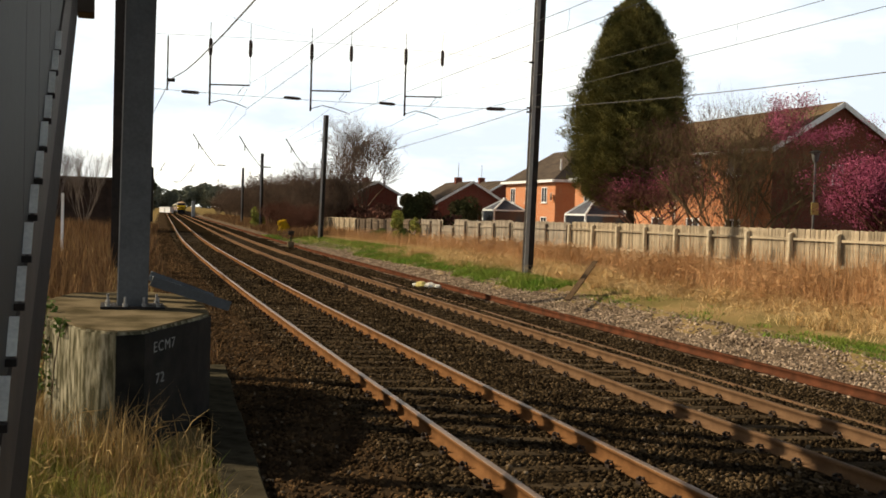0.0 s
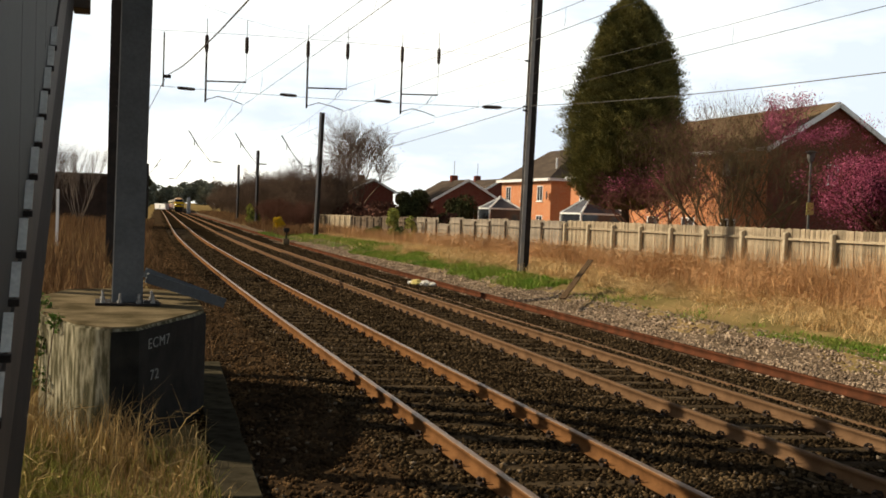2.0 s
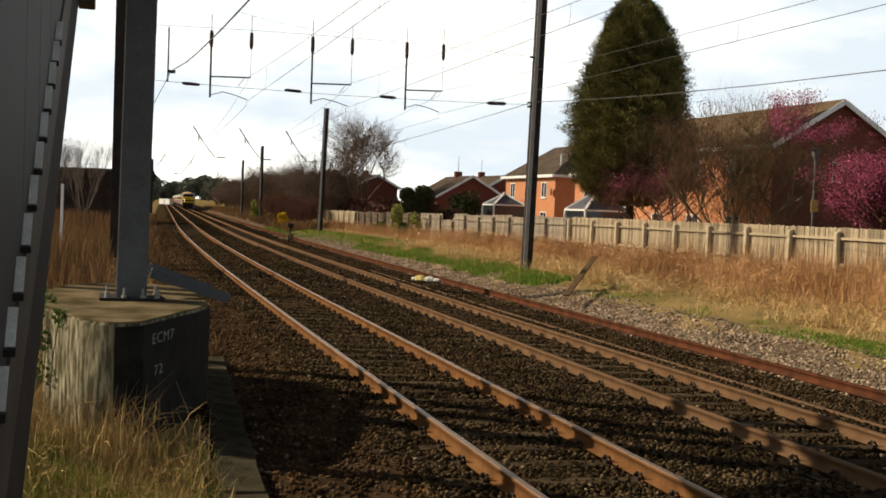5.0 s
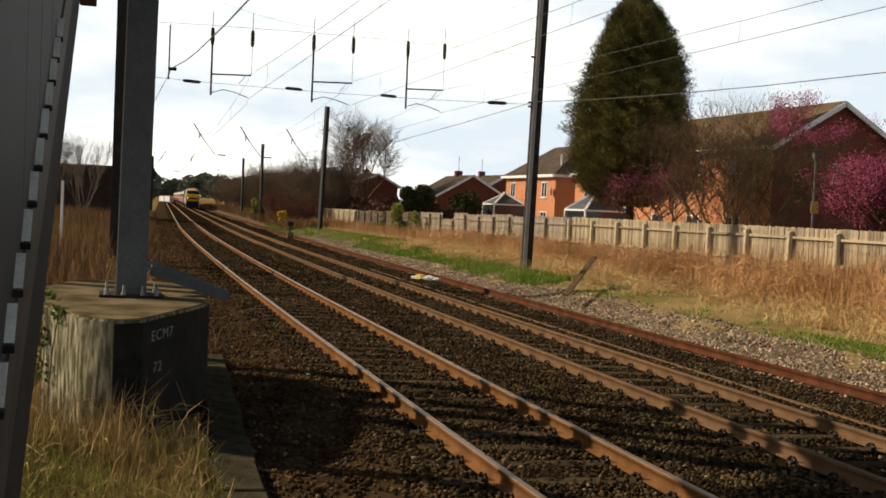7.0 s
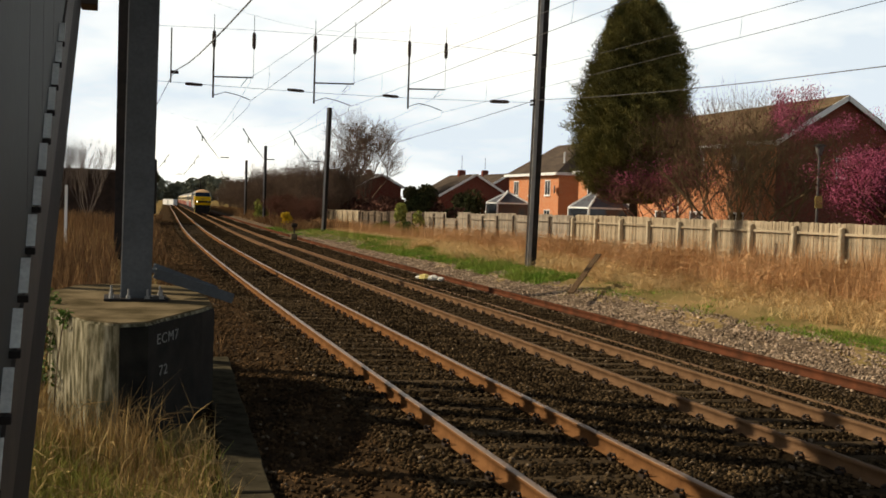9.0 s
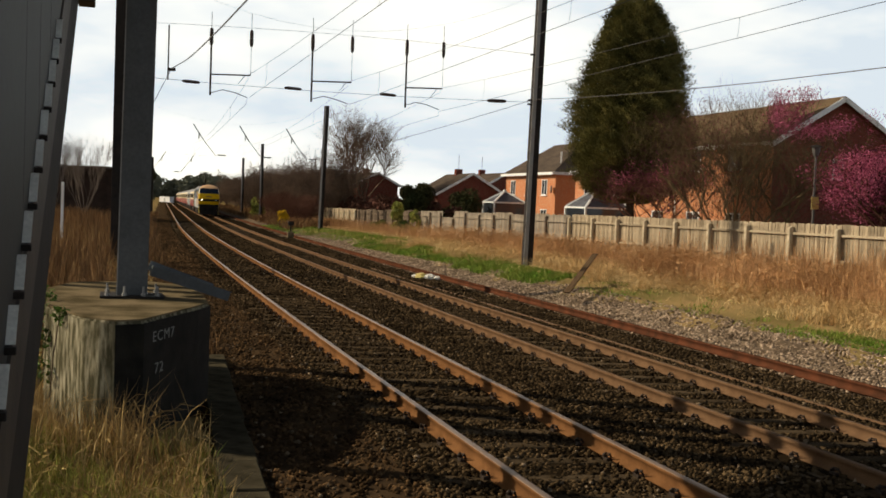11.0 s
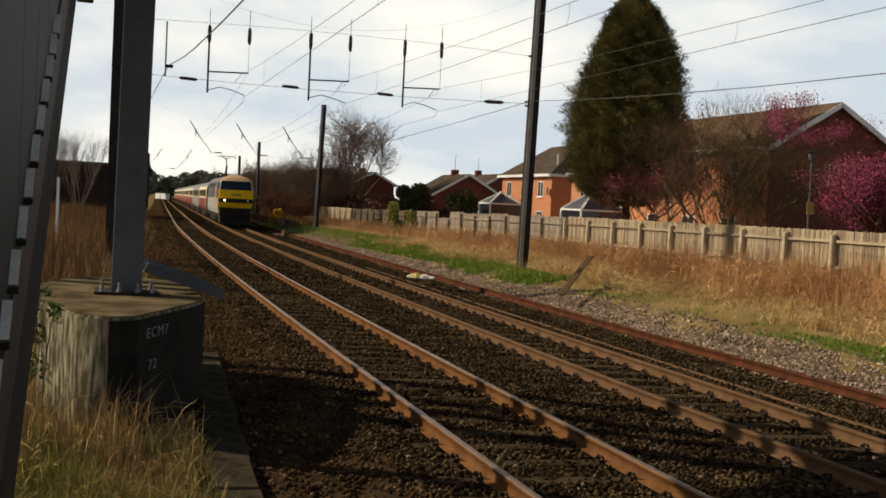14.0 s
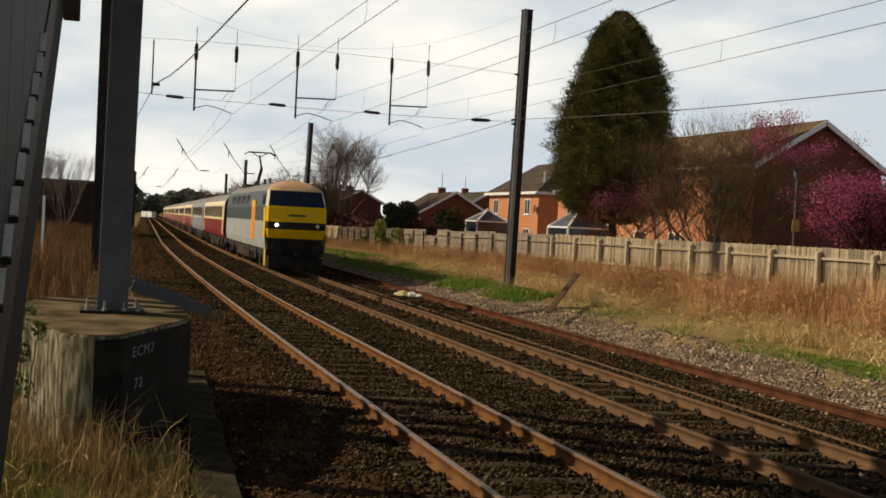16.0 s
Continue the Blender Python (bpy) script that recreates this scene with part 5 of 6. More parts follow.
# conifer
def build_conifer():
    ob = tagged(new("conifer"), "tall dense dark green conifer behind the board fence", "tree")
    ob.matrix_basis = pose(27.2, 54.6, 0)
    part("trunk", tube(bmesh.new(), [(0, 0, -0.3), (0.1, 0, 2), (0.05, 0, 5), (0, 0, 12)], 0.32, 10, 0.06), M["bark"], ob)
    zs = [2.6, 3.3, 4.2, 5.5, 7.0, 8.5, 10.0, 11.4, 12.6, 13.4, 14.2]
    rs = [0.9, 2.2, 2.85, 3.05, 3.0, 2.7, 2.35, 1.95, 1.5, 1.1, 0.25]
    # dark solid core stands in for the shade inside the crown
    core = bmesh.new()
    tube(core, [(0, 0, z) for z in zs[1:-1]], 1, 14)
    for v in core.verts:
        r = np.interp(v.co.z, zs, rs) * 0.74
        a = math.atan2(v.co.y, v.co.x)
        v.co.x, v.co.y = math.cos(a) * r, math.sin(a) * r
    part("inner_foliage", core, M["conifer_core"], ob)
    n = 330000
    z = RNG.uniform(2.6, 14.2, n)
    keep = RNG.random(n) < np.interp(z, zs, rs) / 3.3 + 0.12
    z = z[keep]
    a = RNG.uniform(0, 2 * np.pi, len(z))
    lump = 1 + 0.19 * np.sin(a * 5 + z * 2.1) * np.sin(z * 3.1 + a * 2) + 0.10 * np.sin(a * 11 - z * 4.3) * np.sin(z * 5.2 + a * 3) + 0.07 * np.sin(a * 21 + z * 9.1) + RNG.normal(size=len(z)) * 0.045
    r = np.interp(z, zs, rs) * lump * RNG.uniform(0.76, 1.07, len(z))
    c = np.stack([np.cos(a) * r, np.sin(a) * r, z], 1)
    out = np.stack([np.cos(a), np.sin(a), RNG.uniform(0.2, 1.3, len(z))], 1) + RNG.normal(size=(len(z), 3)) * 0.45
    out /= np.linalg.norm(out, axis=1)[:, None]
    s = RNG.uniform(0.05, 0.14, len(z))[:, None]
    e = np.cross(out, RNG.normal(size=out.shape))
    e /= np.linalg.norm(e, axis=1)[:, None]
    V = np.stack([c - out * s * 0.6, c + e * s * 0.15, c + out * s, c - e * s * 0.15], 1).reshape(-1, 3)
    i = np.arange(len(z))[:, None] * 4
    far = np.arange(0, len(z), 24)
    V = V.reshape(-1, 4, 3)
    V[far, 2] += out[far] * RNG.uniform(0.1, 0.42, (len(far), 1))
    V = V.reshape(-1, 3)
    soup("foliage", V, np.concatenate([i + [0, 1, 2], i + [0, 2, 3]], 1).reshape(-1, 3), M["conifer"], ob)


build_conifer()

bush, tips = bare_tree("garden_tree", "wide twiggy garden tree just coming into plum leaf", pose(27.3, 43.7, 0), 5, 9, 9.6, 5, M["olive_bark"], 0.56, 0.10, 0.075, (2, 2), 0.95, shrink=0.68)
twig_spray("twiggery", bush, 3000, 4.5, 7.7, 0.0075, M["olive_bark"], 0.42)
twig_spray("red_twiggery", bush, 3400, 4.7, 8.0, 0.007, M["twig_red"], 0.42)
T = np.array([tuple(t) for t in tips])
pick = T[(RNG.random(len(T)) < np.where(T[:, 1] > 0.5, 0.10, 0.02))]
leaf_mass("leafage", np.repeat(pick, 8, 0) + RNG.normal(size=(len(pick) * 8, 3)) * 0.2, 0.042, RNG, M["plum"], bush)
pick = T[(T[:, 2] > 6.0) & (T[:, 0] * 0.857 - T[:, 1] * 0.515 > 1.2) & (RNG.random(len(T)) < 0.7)]
leaf_mass("blossom", np.repeat(pick, 16, 0) + RNG.normal(size=(len(pick) * 16, 3)) * 0.17, 0.045, RNG, M["pink"], bush)

plum, tips = bare_tree("plum_tree", "plum-leaved tree between conifer and garden tree", pose(26.6, 49.8, 0), 8, 5, 6.4, 4, M["twig_red"], 0.6, 0.12, 0.08, (2, 3), 0.6)
T = np.array([tuple(t) for t in tips])
leaf_mass("leafage", np.repeat(T, 3, 0) + RNG.normal(size=(len(T) * 3, 3)) * 0.25, 0.042, RNG, M["plum"], plum)
pick = T[(RNG.random(len(T)) < 0.5) & (np.sin(T[:, 0] * 2.3) * np.sin(T[:, 1] * 2.1 + 1) * np.sin(T[:, 2] * 1.9) > 0.25)]
leaf_mass("blossom", np.repeat(pick, 9, 0) + RNG.normal(size=(len(pick) * 9, 3)) * 0.2, 0.045, RNG, M["pink"], plum)

pink, tips = bare_tree("blossom_tree", "spreading tree thick with bright pink blossom", pose(26.3, 31.0, 0), 12, 7, 5.6, 4, M["twig_red"], 0.6, 0.10, 0.09, (2, 3), 0.75)
T = np.array([tuple(t) for t in tips])
T = T[RNG.random(len(T)) < 0.6]
leaf_mass("blossom", np.repeat(T, 80, 0) + RNG.normal(size=(len(T) * 80, 3)) * 0.2, 0.03, RNG, M["pink"], pink)
leaf_mass("leafage", np.repeat(T, 9, 0) + RNG.normal(size=(len(T) * 9, 3)) * 0.3, 0.05, RNG, M["plum"], pink)

# bare trees along the line
bare_tree("bare_tree", "tall leafless grey tree over the far gardens", pose(28.3, 125, -0.3), 29, 6, 12.0, 4, M["twig"], 0.58, 0.10, 0.10, (2, 4), 0.62, trunk=2.0, group="bare trees")[0].scale = (0.9, 0.9, 1.06)
shrub, _ = bare_tree("bare_shrub", "leafless brown shrub in the trackside hedge", pose(20.5, 118, -0.4), 31, 8, 6.0, 4, M["twig"], 0.6, 0.16, 0.07, (2, 3), 0.6, category="shrub", group="hedge shrubs")
shrub2, _ = bare_tree("bare_shrub", "leafless reddish shrub in the trackside hedge", pose(18.3, 106, -0.4), 41, 9, 3.2, 4, M["twig_red"], 0.6, 0.16, 0.04, (2, 3), 0.7, category="shrub", group="hedge shrubs")
g = random.Random(9)
for k in range(44):
    y = 112 + 5.0 * k + g.uniform(-3, 3)
    sc = g.uniform(1.0, 1.6)
    o = copy_thing(shrub, pose(float(mid(y)) + 13.6 + g.uniform(0, 5) + (3 if k % 2 else 0), y, -0.6, 0, 0, g.uniform(0, 360)))
    o.scale = (sc, sc, sc * g.uniform(0.85, 1.15))
for k in range(9):
    o = copy_thing(shrub2, pose(17.0 + g.uniform(0, 2.6), 104 + 3.2 * k + g.uniform(-1, 1), -0.4, 0, 0, g.uniform(0, 360)))
    sc = g.uniform(0.7, 1.3)
    o.scale = (sc, sc, sc)
sap, _ = bare_tree("bare_sapling", "thin leafless sapling before the low building", pose(-2.1, 98, 0.0), 51, 8, 7.0, 4, M["twig_pale"], 0.35, 0.3, 0.028, (2, 3), 0.45, group="bare trees")
copy_thing(sap, pose(-4.6, 96, 0.0, 0, 0, 70))


def leafy_bush(name, label, x, y, z, rx, rz, n, size, mat, second=None):
    ob = tagged(new(name), label, "shrub", group="shrubs by the line")
    ob.matrix_basis = pose(x, y, z)
    part("stems", tube(bmesh.new(), [(0, 0, -0.2), (0.05, 0, rz)], 0.05, 6, 0.02), M["bark"], ob)
    lumps = [(RNG.uniform(-0.6, 0.6) * rx, RNG.uniform(-0.6, 0.6) * rx, rz * RNG.uniform(0.35, 1.5)) for _ in range(12)]
    rad = [rx * RNG.uniform(0.3, 0.6) for _ in lumps]
    leaf_mass("leaves", blob_points(RNG, n, lumps, rad, 0.4), size, RNG, mat, ob)
    if second:
        leaf_mass("blossom", blob_points(RNG, n // 4, lumps, rad, 0.8), size, RNG, second, ob)
    return ob


leafy_bush("ivy_bush", "pale green ivy climbing an old fence post", 19.5, 75.3, -0.15, 0.55, 1.5, 1500, 0.11, M["leaf_pale"], M["leaf_pale"])
leafy_bush("ivy_bush", "pale yellow-green ivy on a leaning post", 20.3, 73.2, -0.15, 0.42, 1.2, 800, 0.10, M["leaf_pale"])
leafy_bush("ivy_bush", "dull green ivy trailing between the posts", 19.9, 74.6, -0.2, 0.7, 0.6, 900, 0.10, M["leaf"])
leafy_bush("ivy_bush", "small green bush at the foot of the fence", 20.4, 84.5, -0.2, 0.6, 0.5, 900, 0.11, M["leaf"])
leafy_bush("hedge_bush", "dark rounded garden bush behind the fence", 24.0, 87.0, -0.1, 1.7, 2.25, 14000, 0.13, M["leaf_dark"])
leafy_bush("hedge_bush", "dull brown-green garden hedge behind the fence", 27.5, 88.0, -0.1, 1.6, 1.2, 4000, 0.15, M["leaf_dark"])
leafy_bush("hedge_bush", "dark green bush before the bungalow gable", 33.5, 103.0, -0.1, 2.2, 2.0, 6000, 0.16, M["leaf_dark"])
leafy_bush("forsythia", "yellow flowering forsythia beside the siding", 16.0, 105.5, -0.3, 0.6, 0.75, 900, 0.11, M["yellow"], M["yellow"])
leafy_bush("forsythia", "greenish yellow shrub before the dark hedge", 17.8, 138.0, -0.4, 1.0, 1.5, 1600, 0.16, M["leaf_pale"])


def far_woods(name, label, rows, mat, size, n):
    pts = []
    for x, y, h, r in rows:
        c = [(x + RNG.uniform(-r, r), y + RNG.uniform(-r, r), h * RNG.uniform(0.25, 0.9)) for _ in range(7)]
        pts.append(blob_points(RNG, n, c, [r * RNG.uniform(0.4, 0.7) for _ in c], 0.3))
    P = np.concatenate(pts)
    P[:, 2] = np.maximum(P[:, 2], -0.7)
    return tagged(leaf_mass(name, P, size, RNG, mat), label, "woodland", kind="stuff")


g = random.Random(17)
far_woods("far_woods", "dark wood closing the far end of the line", [(-50 + 5.0 * k + g.uniform(-2, 2), 478 + g.uniform(-18, 18), g.uniform(7, 11), 5.5) for k in range(26)], M["far_leaf"], 1.0, 1500)
far_woods("far_hedge", "dense brown bare hedge beside the far line", [(float(mid(150 + 9 * k)) + 21 + g.uniform(0, 4), 150 + 9 * k, g.uniform(4.0, 6.5), 3.2) for k in range(32)], M["twig"], 0.35, 1500)
far_woods("garden_hedges", "dark garden hedges behind the board fence", [(24.5 + g.uniform(0, 3), 88 + 4 * k, g.uniform(2.0, 3.0), 1.6) for k in range(18)], M["twig_red"], 0.22, 900)
far_woods("far_woods", "low wood beyond the gardens", [(60 + 7 * k, 330 + g.uniform(-20, 20), g.uniform(6, 9.5), 6) for k in range(26)], M["twig"], 0.8, 500)
pine = tagged(new("round_pine"), "round-headed dark pine at the end of the line", "tree")
pine.matrix_basis = pose(9.5, 345, -0.6)
part("trunk", tube(bmesh.new(), [(0, 0, -0.3), (0, 0, 9)], 0.35, 8, 0.2), M["bark"], pine)
leaf_mass("crown", blob_points(RNG, 3000, [(-1.5, 0, 9), (1.4, 0.5, 9.4), (0, 0, 10.6), (2.6, 0, 8.4), (-2.6, 0, 8.6)], [2.0, 2.1, 1.8, 1.3, 1.4], 0.4), 0.6, RNG, M["leaf_dark"], pine)

# ---- the train ----
def ring(z, w, yf, L, tail):
    """A plan outline at one height: round the nose, then down the far side."""
    return [(-w, L - tail, z), (-w, yf + 1.6, z), (-w, yf + 0.42, z), (-w * 0.93, yf + 0.14, z), (-w * 0.5, yf + 0.02, z), (0, yf, z), (w * 0.5, yf + 0.02, z), (w * 0.93, yf + 0.14, z), (w, yf + 0.42, z), (w, yf + 1.6, z), (w, L - tail, z)]


def loft(rings, cols):
    bm = bmesh.new()
    vs = [[bm.verts.new(p) for p in r[cols[0]:cols[1] + 1]] for r in rings]
    for a, b in zip(vs, vs[1:]):
        for i in range(len(a) - 1):
            if (a[i].co - b[i].co).length + (a[i + 1].co - b[i + 1].co).length > 1e-5:
                bm.faces.new((a[i], a[i + 1], b[i + 1], b[i]))
    return bm


def bogie(parent, y, name="bogie", wheelbase=2.6):
    bm = bmesh.new()
    for s in (-1, 1):
        box(bm, s * 1.05 - 0.09, s * 1.05 + 0.09, y - wheelbase / 2 - 0.5, y + wheelbase / 2 + 0.5, 0.48, 0.78, bevel=0.03)
        for k in (-1, 1):
            box(bm, s * 1.12 - 0.1, s * 1.12 + 0.12, y + k * wheelbase / 2 - 0.2, y + k * wheelbase / 2 + 0.2, 0.34, 0.66, bevel=0.03)
        box(bm, s * 1.14 - 0.12, s * 1.14 + 0.12, y - 0.35, y + 0.35, 0.4, 0.9, bevel=0.04)
    box(bm, -1.0, 1.0, y - 0.4, y + 0.4, 0.5, 0.95)
    b = part(name, bm, M["black"], parent)
    for k in (-1, 1):
        wb = bmesh.new()
        for s in (-1, 1):
            tube(wb, [(s * 0.70, y + k * wheelbase / 2, 0.51), (s * 0.82, y + k * wheelbase / 2, 0.51)], 0.51, 20)
        tube(wb, [(-0.8, y + k * wheelbase / 2, 0.51), (0.8, y + k * wheelbase / 2, 0.51)], 0.08, 8)
        part("wheelset", wb, M["wheel"], b)
    return b


def build_loco():
    ob = tagged(new("electric_locomotive"), "electric locomotive with yellow nose, slate and pale grey sides", "locomotive")
    L = 18.5
    W = ((0.62, 1.22, 0.34), (1.45, 1.31, 0.20), (1.83, 1.36, 0.03), (1.95, 1.365, 0.03), (2.14, 1.365, 0.02), (2.72, 1.36, 0.10), (2.80, 1.355, 0.16), (3.46, 1.25, 0.58), (3.53, 1.20, 0.66), (3.68, 1.05, 0.9), (3.82, 0.74, 1.25), (3.93, 0.34, 1.7), (3.95, 0.0, 1.75))
    R = [ring(z, w * 0.945, yf, L, 0.0) for z, w, yf in W]
    nose = (2, 8)
    S = [ring(z, w * 0.945, yf, L, 0.0) for z, w, yf in ((0.98, 1.32, 0.0), (1.28, 1.36, 0.0), (2.14, 1.365, 0.02))]
    part("buffer_beam", loft(R[0:2], nose), M["black"], ob, "black skirt")
    part("nose_panel", loft(R[1:3], nose), M["yellow_paint"], ob, "yellow nose band")
    part("lamp_band", loft(R[2:5], nose), M["black"], ob, "black lamp band")
    part("nose_panel", loft(R[4:6], nose), M["yellow_paint"], ob, "yellow warning panel")
    part("screen_frame", loft(R[5:7], nose), M["yellow_paint"], ob)
    part("windscreen", loft(R[6:8], (3, 7)), M["screen"], ob, "dark raked windscreen")
    for c in ((2, 3), (7, 8)):
        part("cab_pillar", loft(R[6:8], c), M["pillar"], ob, "pale cab pillar")
    part("screen_divider", boxes((-0.035, 0.035, -0.02, 0.05, 0, 0.78), bevel=0.01), M["black"], ob, m=pose(0, 0.15, 2.8, -32.5))
    part("cab_roof", loft(R[7:], (2, 8)), M["cab_roof"], ob, "cream domed cab roof", smooth=True)
    for c in ((0, 2), (8, 10)):
        s = -1 if c[0] == 0 else 1
        part("lower_side", loft(S, c), M["loco_light"], ob, "pale grey lower side")
        part("upper_side", loft(R[4:8], c), M["loco_dark"], ob, "slate grey upper side")
        part("roof_side", loft(R[7:], c), M["coach_roof"], ob, "dull grey roof", smooth=True)
        x0, x1 = sorted((s * 1.288, s * 1.298))
        part("cab_side", boxes((x0, x1, 0.45, 1.05, 1.46, 2.72)), M["yellow_paint"], ob, "yellow wrap of the nose")
        part("cab_window", boxes((*sorted((s * 1.2, s * 1.272)), 0.95, 1.75, 2.84, 3.32)), M["screen"], ob, "dark cab side window")
        part("stripe", boxes((x0, x1, 4.2, 5.6, 1.3, 3.05)), M["yellow_paint"], ob, "yellow upright stripe")
        part("stripe", boxes((*sorted((s * 1.298, s * 1.304)), 4.35, 5.45, 1.3, 2.75)), M["orange_paint"], ob, "orange upright stripe")
        for i in range(4):
            part("grille", boxes((*sorted((s * 1.18, s * 1.268)), 7.4 + 2.3 * i, 9.0 + 2.3 * i, 2.85, 3.3), bevel=0.01), M["grille"], ob, "slatted side grille")
        part("underbox", boxes((*sorted((s * 0.7, s * 1.25)), 6.6, 11.9, 0.35, 0.98), bevel=0.04), M["grime"], ob, "grimy equipment boxes")
        hl = bmesh.new()
        tube(hl, [(s * 0.86, -0.03, 2.0), (s * 0.86, 0.05, 2.0)], 0.075, 12)
        part("headlight", hl, M["headlamp"] if s < 0 else M["dim_lamp"], ob, "bright headlight" if s < 0 else "dim marker light")
        bf = bmesh.new()
        tube(bf, [(s * 0.87, 0.15, 1.03), (s * 0.87, -0.38, 1.03)], 0.10, 10)
        tube(bf, [(s * 0.87, -0.38, 1.03), (s * 0.87, -0.43, 1.03)], 0.25, 16)
        part("buffer", bf, M["black"], ob, "black round buffer")
        part("step_plate", boxes((*sorted((s * 1.08, s * 1.23)), 0.5, 0.95, 0.25, 1.4)), M["nose_step"], ob, "yellow cab step")
    part("number_bar", boxes((-0.38, 0.38, -0.012, 0.0, 2.38, 2.46)), M["loco_dark"], ob, "small dark lettering bar", m=pose(0, 0.045, 0))
    part("coupling", boxes((-0.12, 0.12, -0.35, 0.1, 0.72, 1.0), bevel=0.03), M["black"], ob)
    part("snow_plough", boxes((-1.15, 1.15, 0.02, 0.2, 0.18, 0.66), bevel=0.03), M["black"], ob)
    part("floor_frame", boxes((-1.2, 1.2, 0.4, L - 0.2, 0.7, 0.97)), M["black"], ob)
    part("rear_wall", boxes((-1.24, 1.24, L - 0.05, L, 0.9, 3.3)), M["loco_dark"], ob)
    bogie(ob, 4.0, wheelbase=3.3)
    bogie(ob, 14.4, wheelbase=3.3)
    pan = part("pantograph", boxes((-0.8, 0.8, 13.2, 15.4, 3.84, 3.98)), M["steel_dark"], ob, "raised pantograph")
    part("lower_arm", tube(bmesh.new(), [(0, 15.3, 3.98), (0, 13.5, 4.85)], 0.09, 8), M["steel_dark"], pan)
    part("upper_arm", tube(bmesh.new(), [(0, 13.5, 4.85), (0, 14.65, 5.6)], 0.055, 8), M["steel_dark"], pan)
    for s in (-1, 1):
        part("head_stay", tube(bmesh.new(), [(0, 14.55, 5.5), (s * 0.42, 14.6, 5.76)], 0.028, 6), M["steel_dark"], pan)
        part("pan_head", tube(bmesh.new(), [(-0.82, 14.6 + 0.16 * s, 5.64), (-0.6, 14.6 + 0.16 * s, 5.78), (0.6, 14.6 + 0.16 * s, 5.78), (0.82, 14.6 + 0.16 * s, 5.64)], 0.03, 6), M["steel_dark"], pan)
    for y in (6.5, 8.5, 11.0, 12.3):
        part("roof_gear", tube(bmesh.new(), [(-0.4, y, 3.8), (-0.4, y, 4.15)], 0.07, 8), M["porcelain"], ob)
    return ob


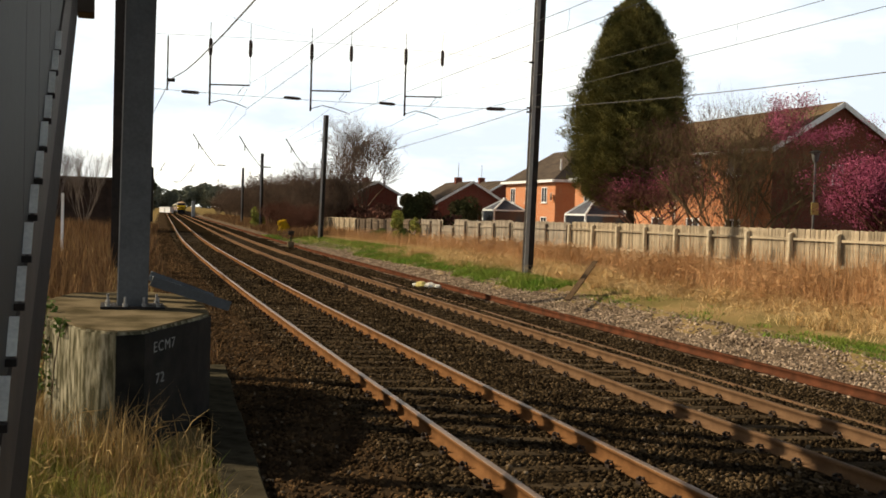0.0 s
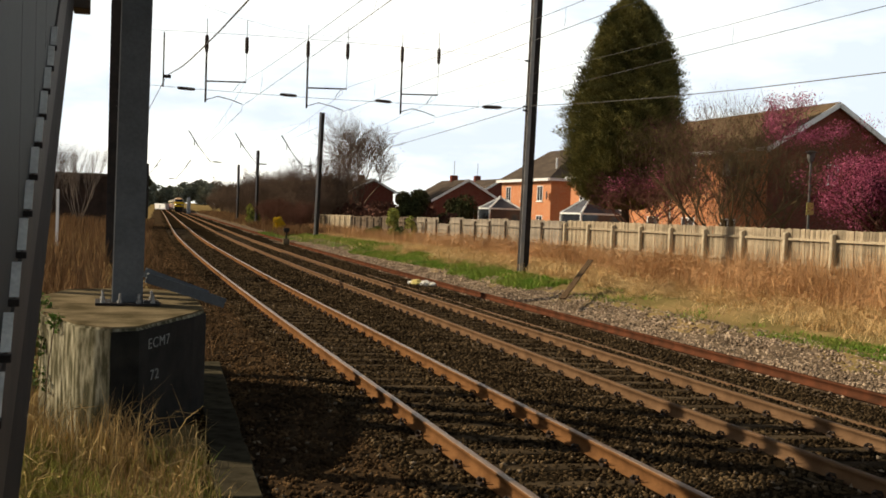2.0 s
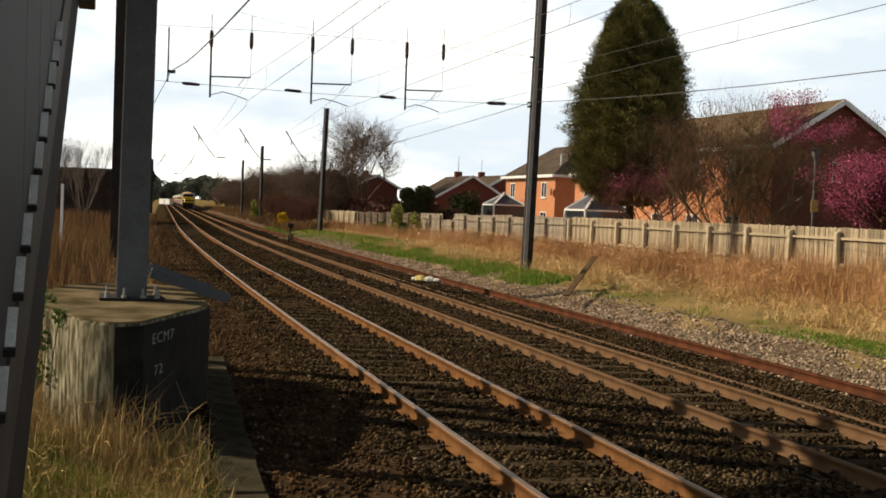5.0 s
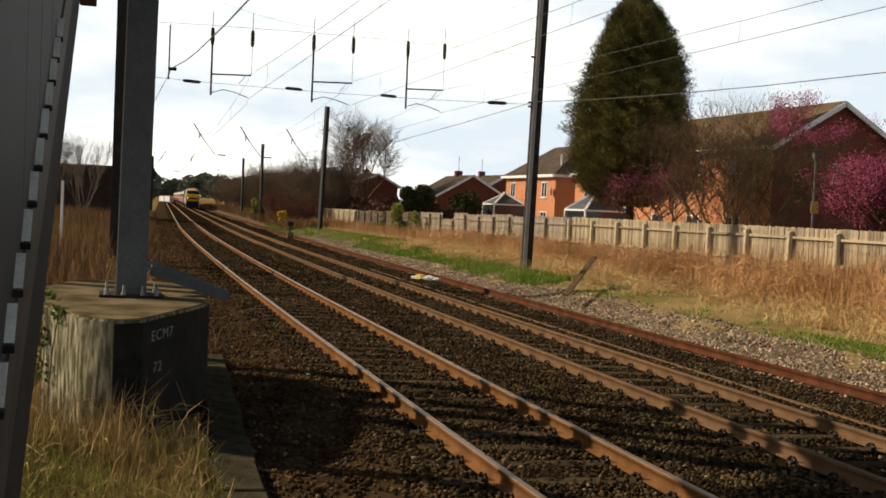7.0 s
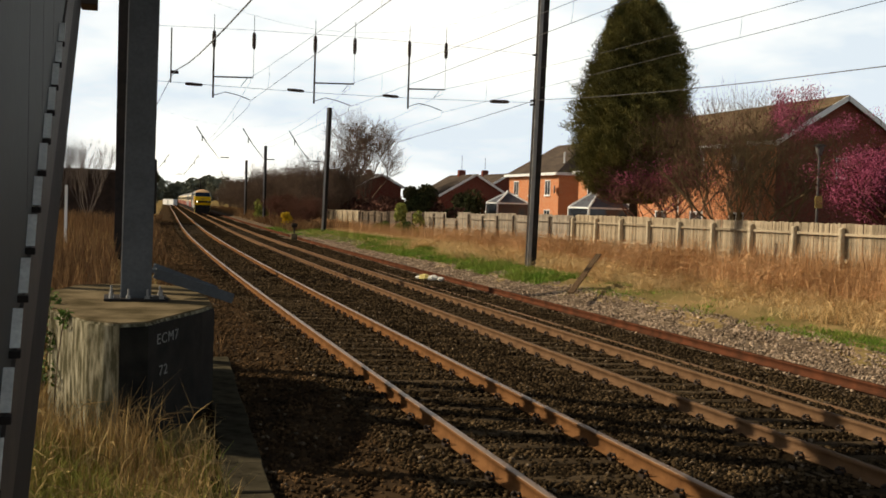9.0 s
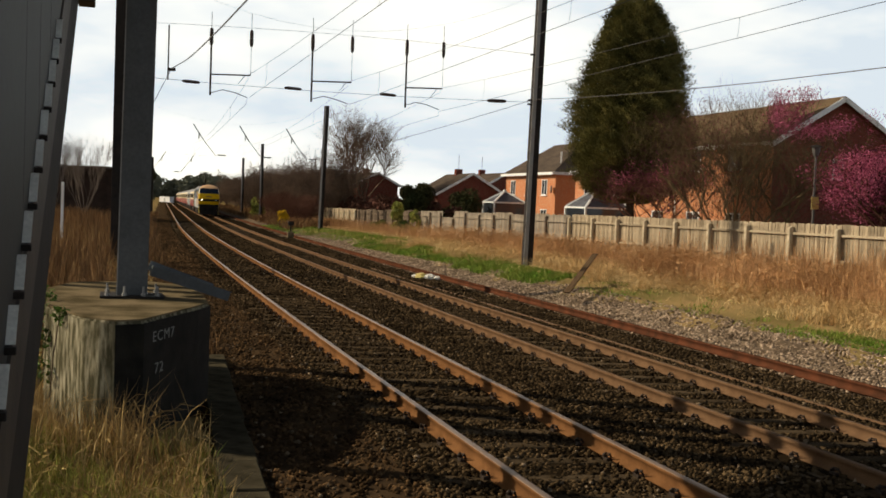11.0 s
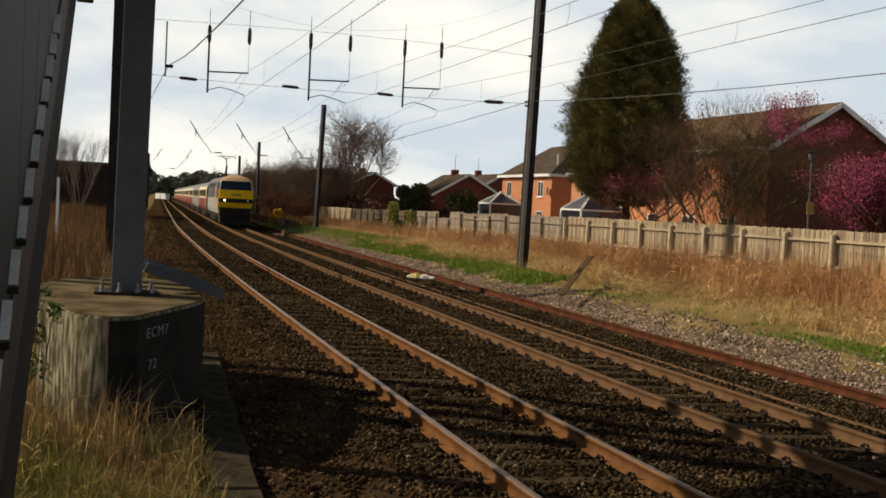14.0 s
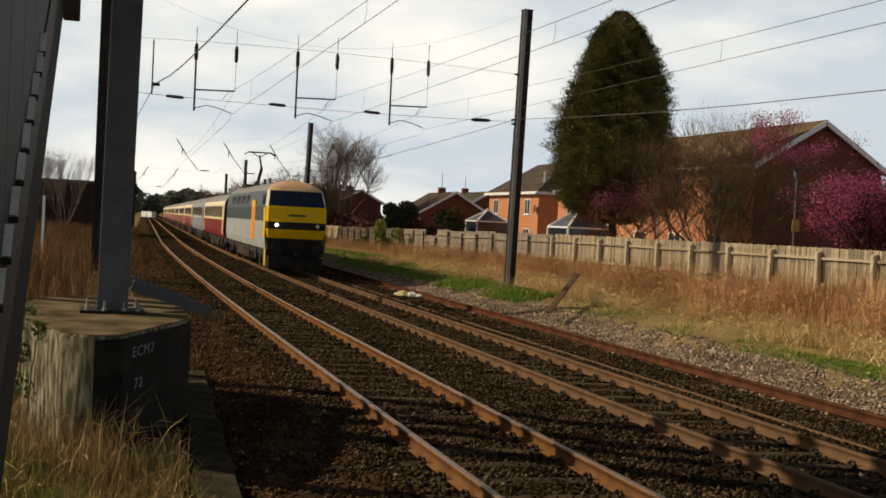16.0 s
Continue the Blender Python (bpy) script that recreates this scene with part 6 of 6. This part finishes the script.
def build_coach(lower, upper, label):
    ob = tagged(new("passenger_coach"), label, "railway coach", group="coaches of the train")
    L = 19.8
    prof = [(0.98, 1.30), (1.30, 1.37), (2.02, 1.385), (2.92, 1.36), (3.12, 1.30), (3.42, 1.05), (3.62, 0.66), (3.70, 0.0)]

    def side(k0, k1, mat, name, s):
        bm = bmesh.new()
        vs = [[bm.verts.new((s * w, y, z)) for z, w in prof[k0:k1 + 1]] for y in (0.25, L)]
        for i in range(k1 - k0):
            bm.faces.new((vs[0][i], vs[1][i], vs[1][i + 1], vs[0][i + 1]))
        return part(name, bm, mat, ob)
    for s in (-1, 1):
        side(0, 2, lower, "lower_side", s)
        side(2, 4, upper, "upper_side", s)
        side(4, 7, M["coach_roof"], "roof_side", s)
        part("waist_line", boxes((*sorted((s * 1.384, s * 1.392)), 0.3, L - 0.05, 2.0, 2.05)), M["cream"], ob)
        w = boxes((*sorted((s * 1.36, s * 1.386)), 0, 1.5, 2.14, 2.82), bevel=0.012)
        win = part("window", w, M["coach_glass"], ob, m=pose(0, 1.9, 0))
        for i in range(1, 9):
            again(win, pose(0, 1.9 + 1.88 * i, 0), ob)
        for y in (0.75, L - 1.05):
            part("door", boxes((*sorted((s * 1.372, s * 1.392)), y, y + 0.72, 1.15, 2.95), bevel=0.01), upper, ob)
    for y in (0.25, L):
        bm = bmesh.new()
        vs = [bm.verts.new((w, y, z)) for z, w in prof] + [bm.verts.new((-w, y, z)) for z, w in prof[-2::-1]]
        bm.faces.new(vs)
        part("end_wall", bm, M["black"], ob)
    part("gangway", boxes((-0.55, 0.55, -0.15, 0.24, 1.0, 3.2)), M["black"], ob)
    part("underframe", boxes((-1.15, 1.15, 0.3, L - 0.05, 0.75, 0.96)), M["black"], ob)
    for a, b in ((6.3, 8.6), (9.3, 10.6), (11.3, 13.4)):
        part("equipment_box", boxes((-1.2, 1.2, a, b, 0.32, 0.76), bevel=0.04), M["grime"], ob)
    bogie(ob, 2.9)
    bogie(ob, L - 2.7)
    return ob


M["wheel"] = material("wheel_steel", (0.06, 0.05, 0.045), 0.6, 0.4, second=(0.04, 0.032, 0.028), scale=4)
M["screen"] = material("windscreen_glass", (0.012, 0.02, 0.04), 0.12, second=(0.01, 0.016, 0.03), scale=1, bump=0, spec=0.35)
M["coach_glass"] = material("coach_window_glass", (0.16, 0.13, 0.09), 0.15, second=(0.08, 0.07, 0.055), scale=1.5, bump=0, spec=0.5)
M["pillar"] = material("pale_pillar_paint", (0.72, 0.66, 0.5), 0.45, bump=0.05)
M["grime"] = material("grimy_underframe", (0.085, 0.066, 0.05), 0.85, second=(0.04, 0.032, 0.025), scale=2)
M["grille"] = material("grille_paint", (0.045, 0.052, 0.056), 0.6, second=(0.03, 0.035, 0.04), scale=12, stretch=(1, 8, 1))
M["dim_lamp"] = material("marker_lamp", (0.7, 0.7, 0.62), 0.3, bump=0)
M["nose_step"] = material("yellow_step_paint", (0.72, 0.52, 0.06), 0.6, second=(0.4, 0.33, 0.12), scale=6)
loco = build_loco()
LIVERY = "maroon and cream passenger coach behind the locomotive"
coach = build_coach(M["maroon"], M["cream"], LIVERY)
grey_coach = build_coach(M["coach_grey"], M["coach_grey"], "plain grey passenger coach among the cream ones")
train = [(loco, 0.0, 18.5), (coach, 19.0, 19.8), (grey_coach, 39.3, 19.8)]
for k in range(8):
    train.append((copy_thing(coach, pose(0, 500 + 20 * k, 0)), 59.6 + 20.3 * k, 19.8))
SPEED, FRONT = 19.0, 45.6


def seat_on_line(u, length):
    a, b = on_line(LINE[1] + GAUGE / 2, u + 3.5), on_line(LINE[1] + GAUGE / 2, u + length - 3.5)
    d = (b - a).normalized()
    p = a - d * 3.5
    return pose(p.x, p.y, p.z, 0, 0, math.degrees(math.atan2(-d.x, d.y)))


def motions():
    for ob, back, length in train:
        walk(ob, [(t * 0.5, seat_on_line(FRONT + SPEED * (16 - t * 0.5) + back, length)) for t in range(33)])


motions()
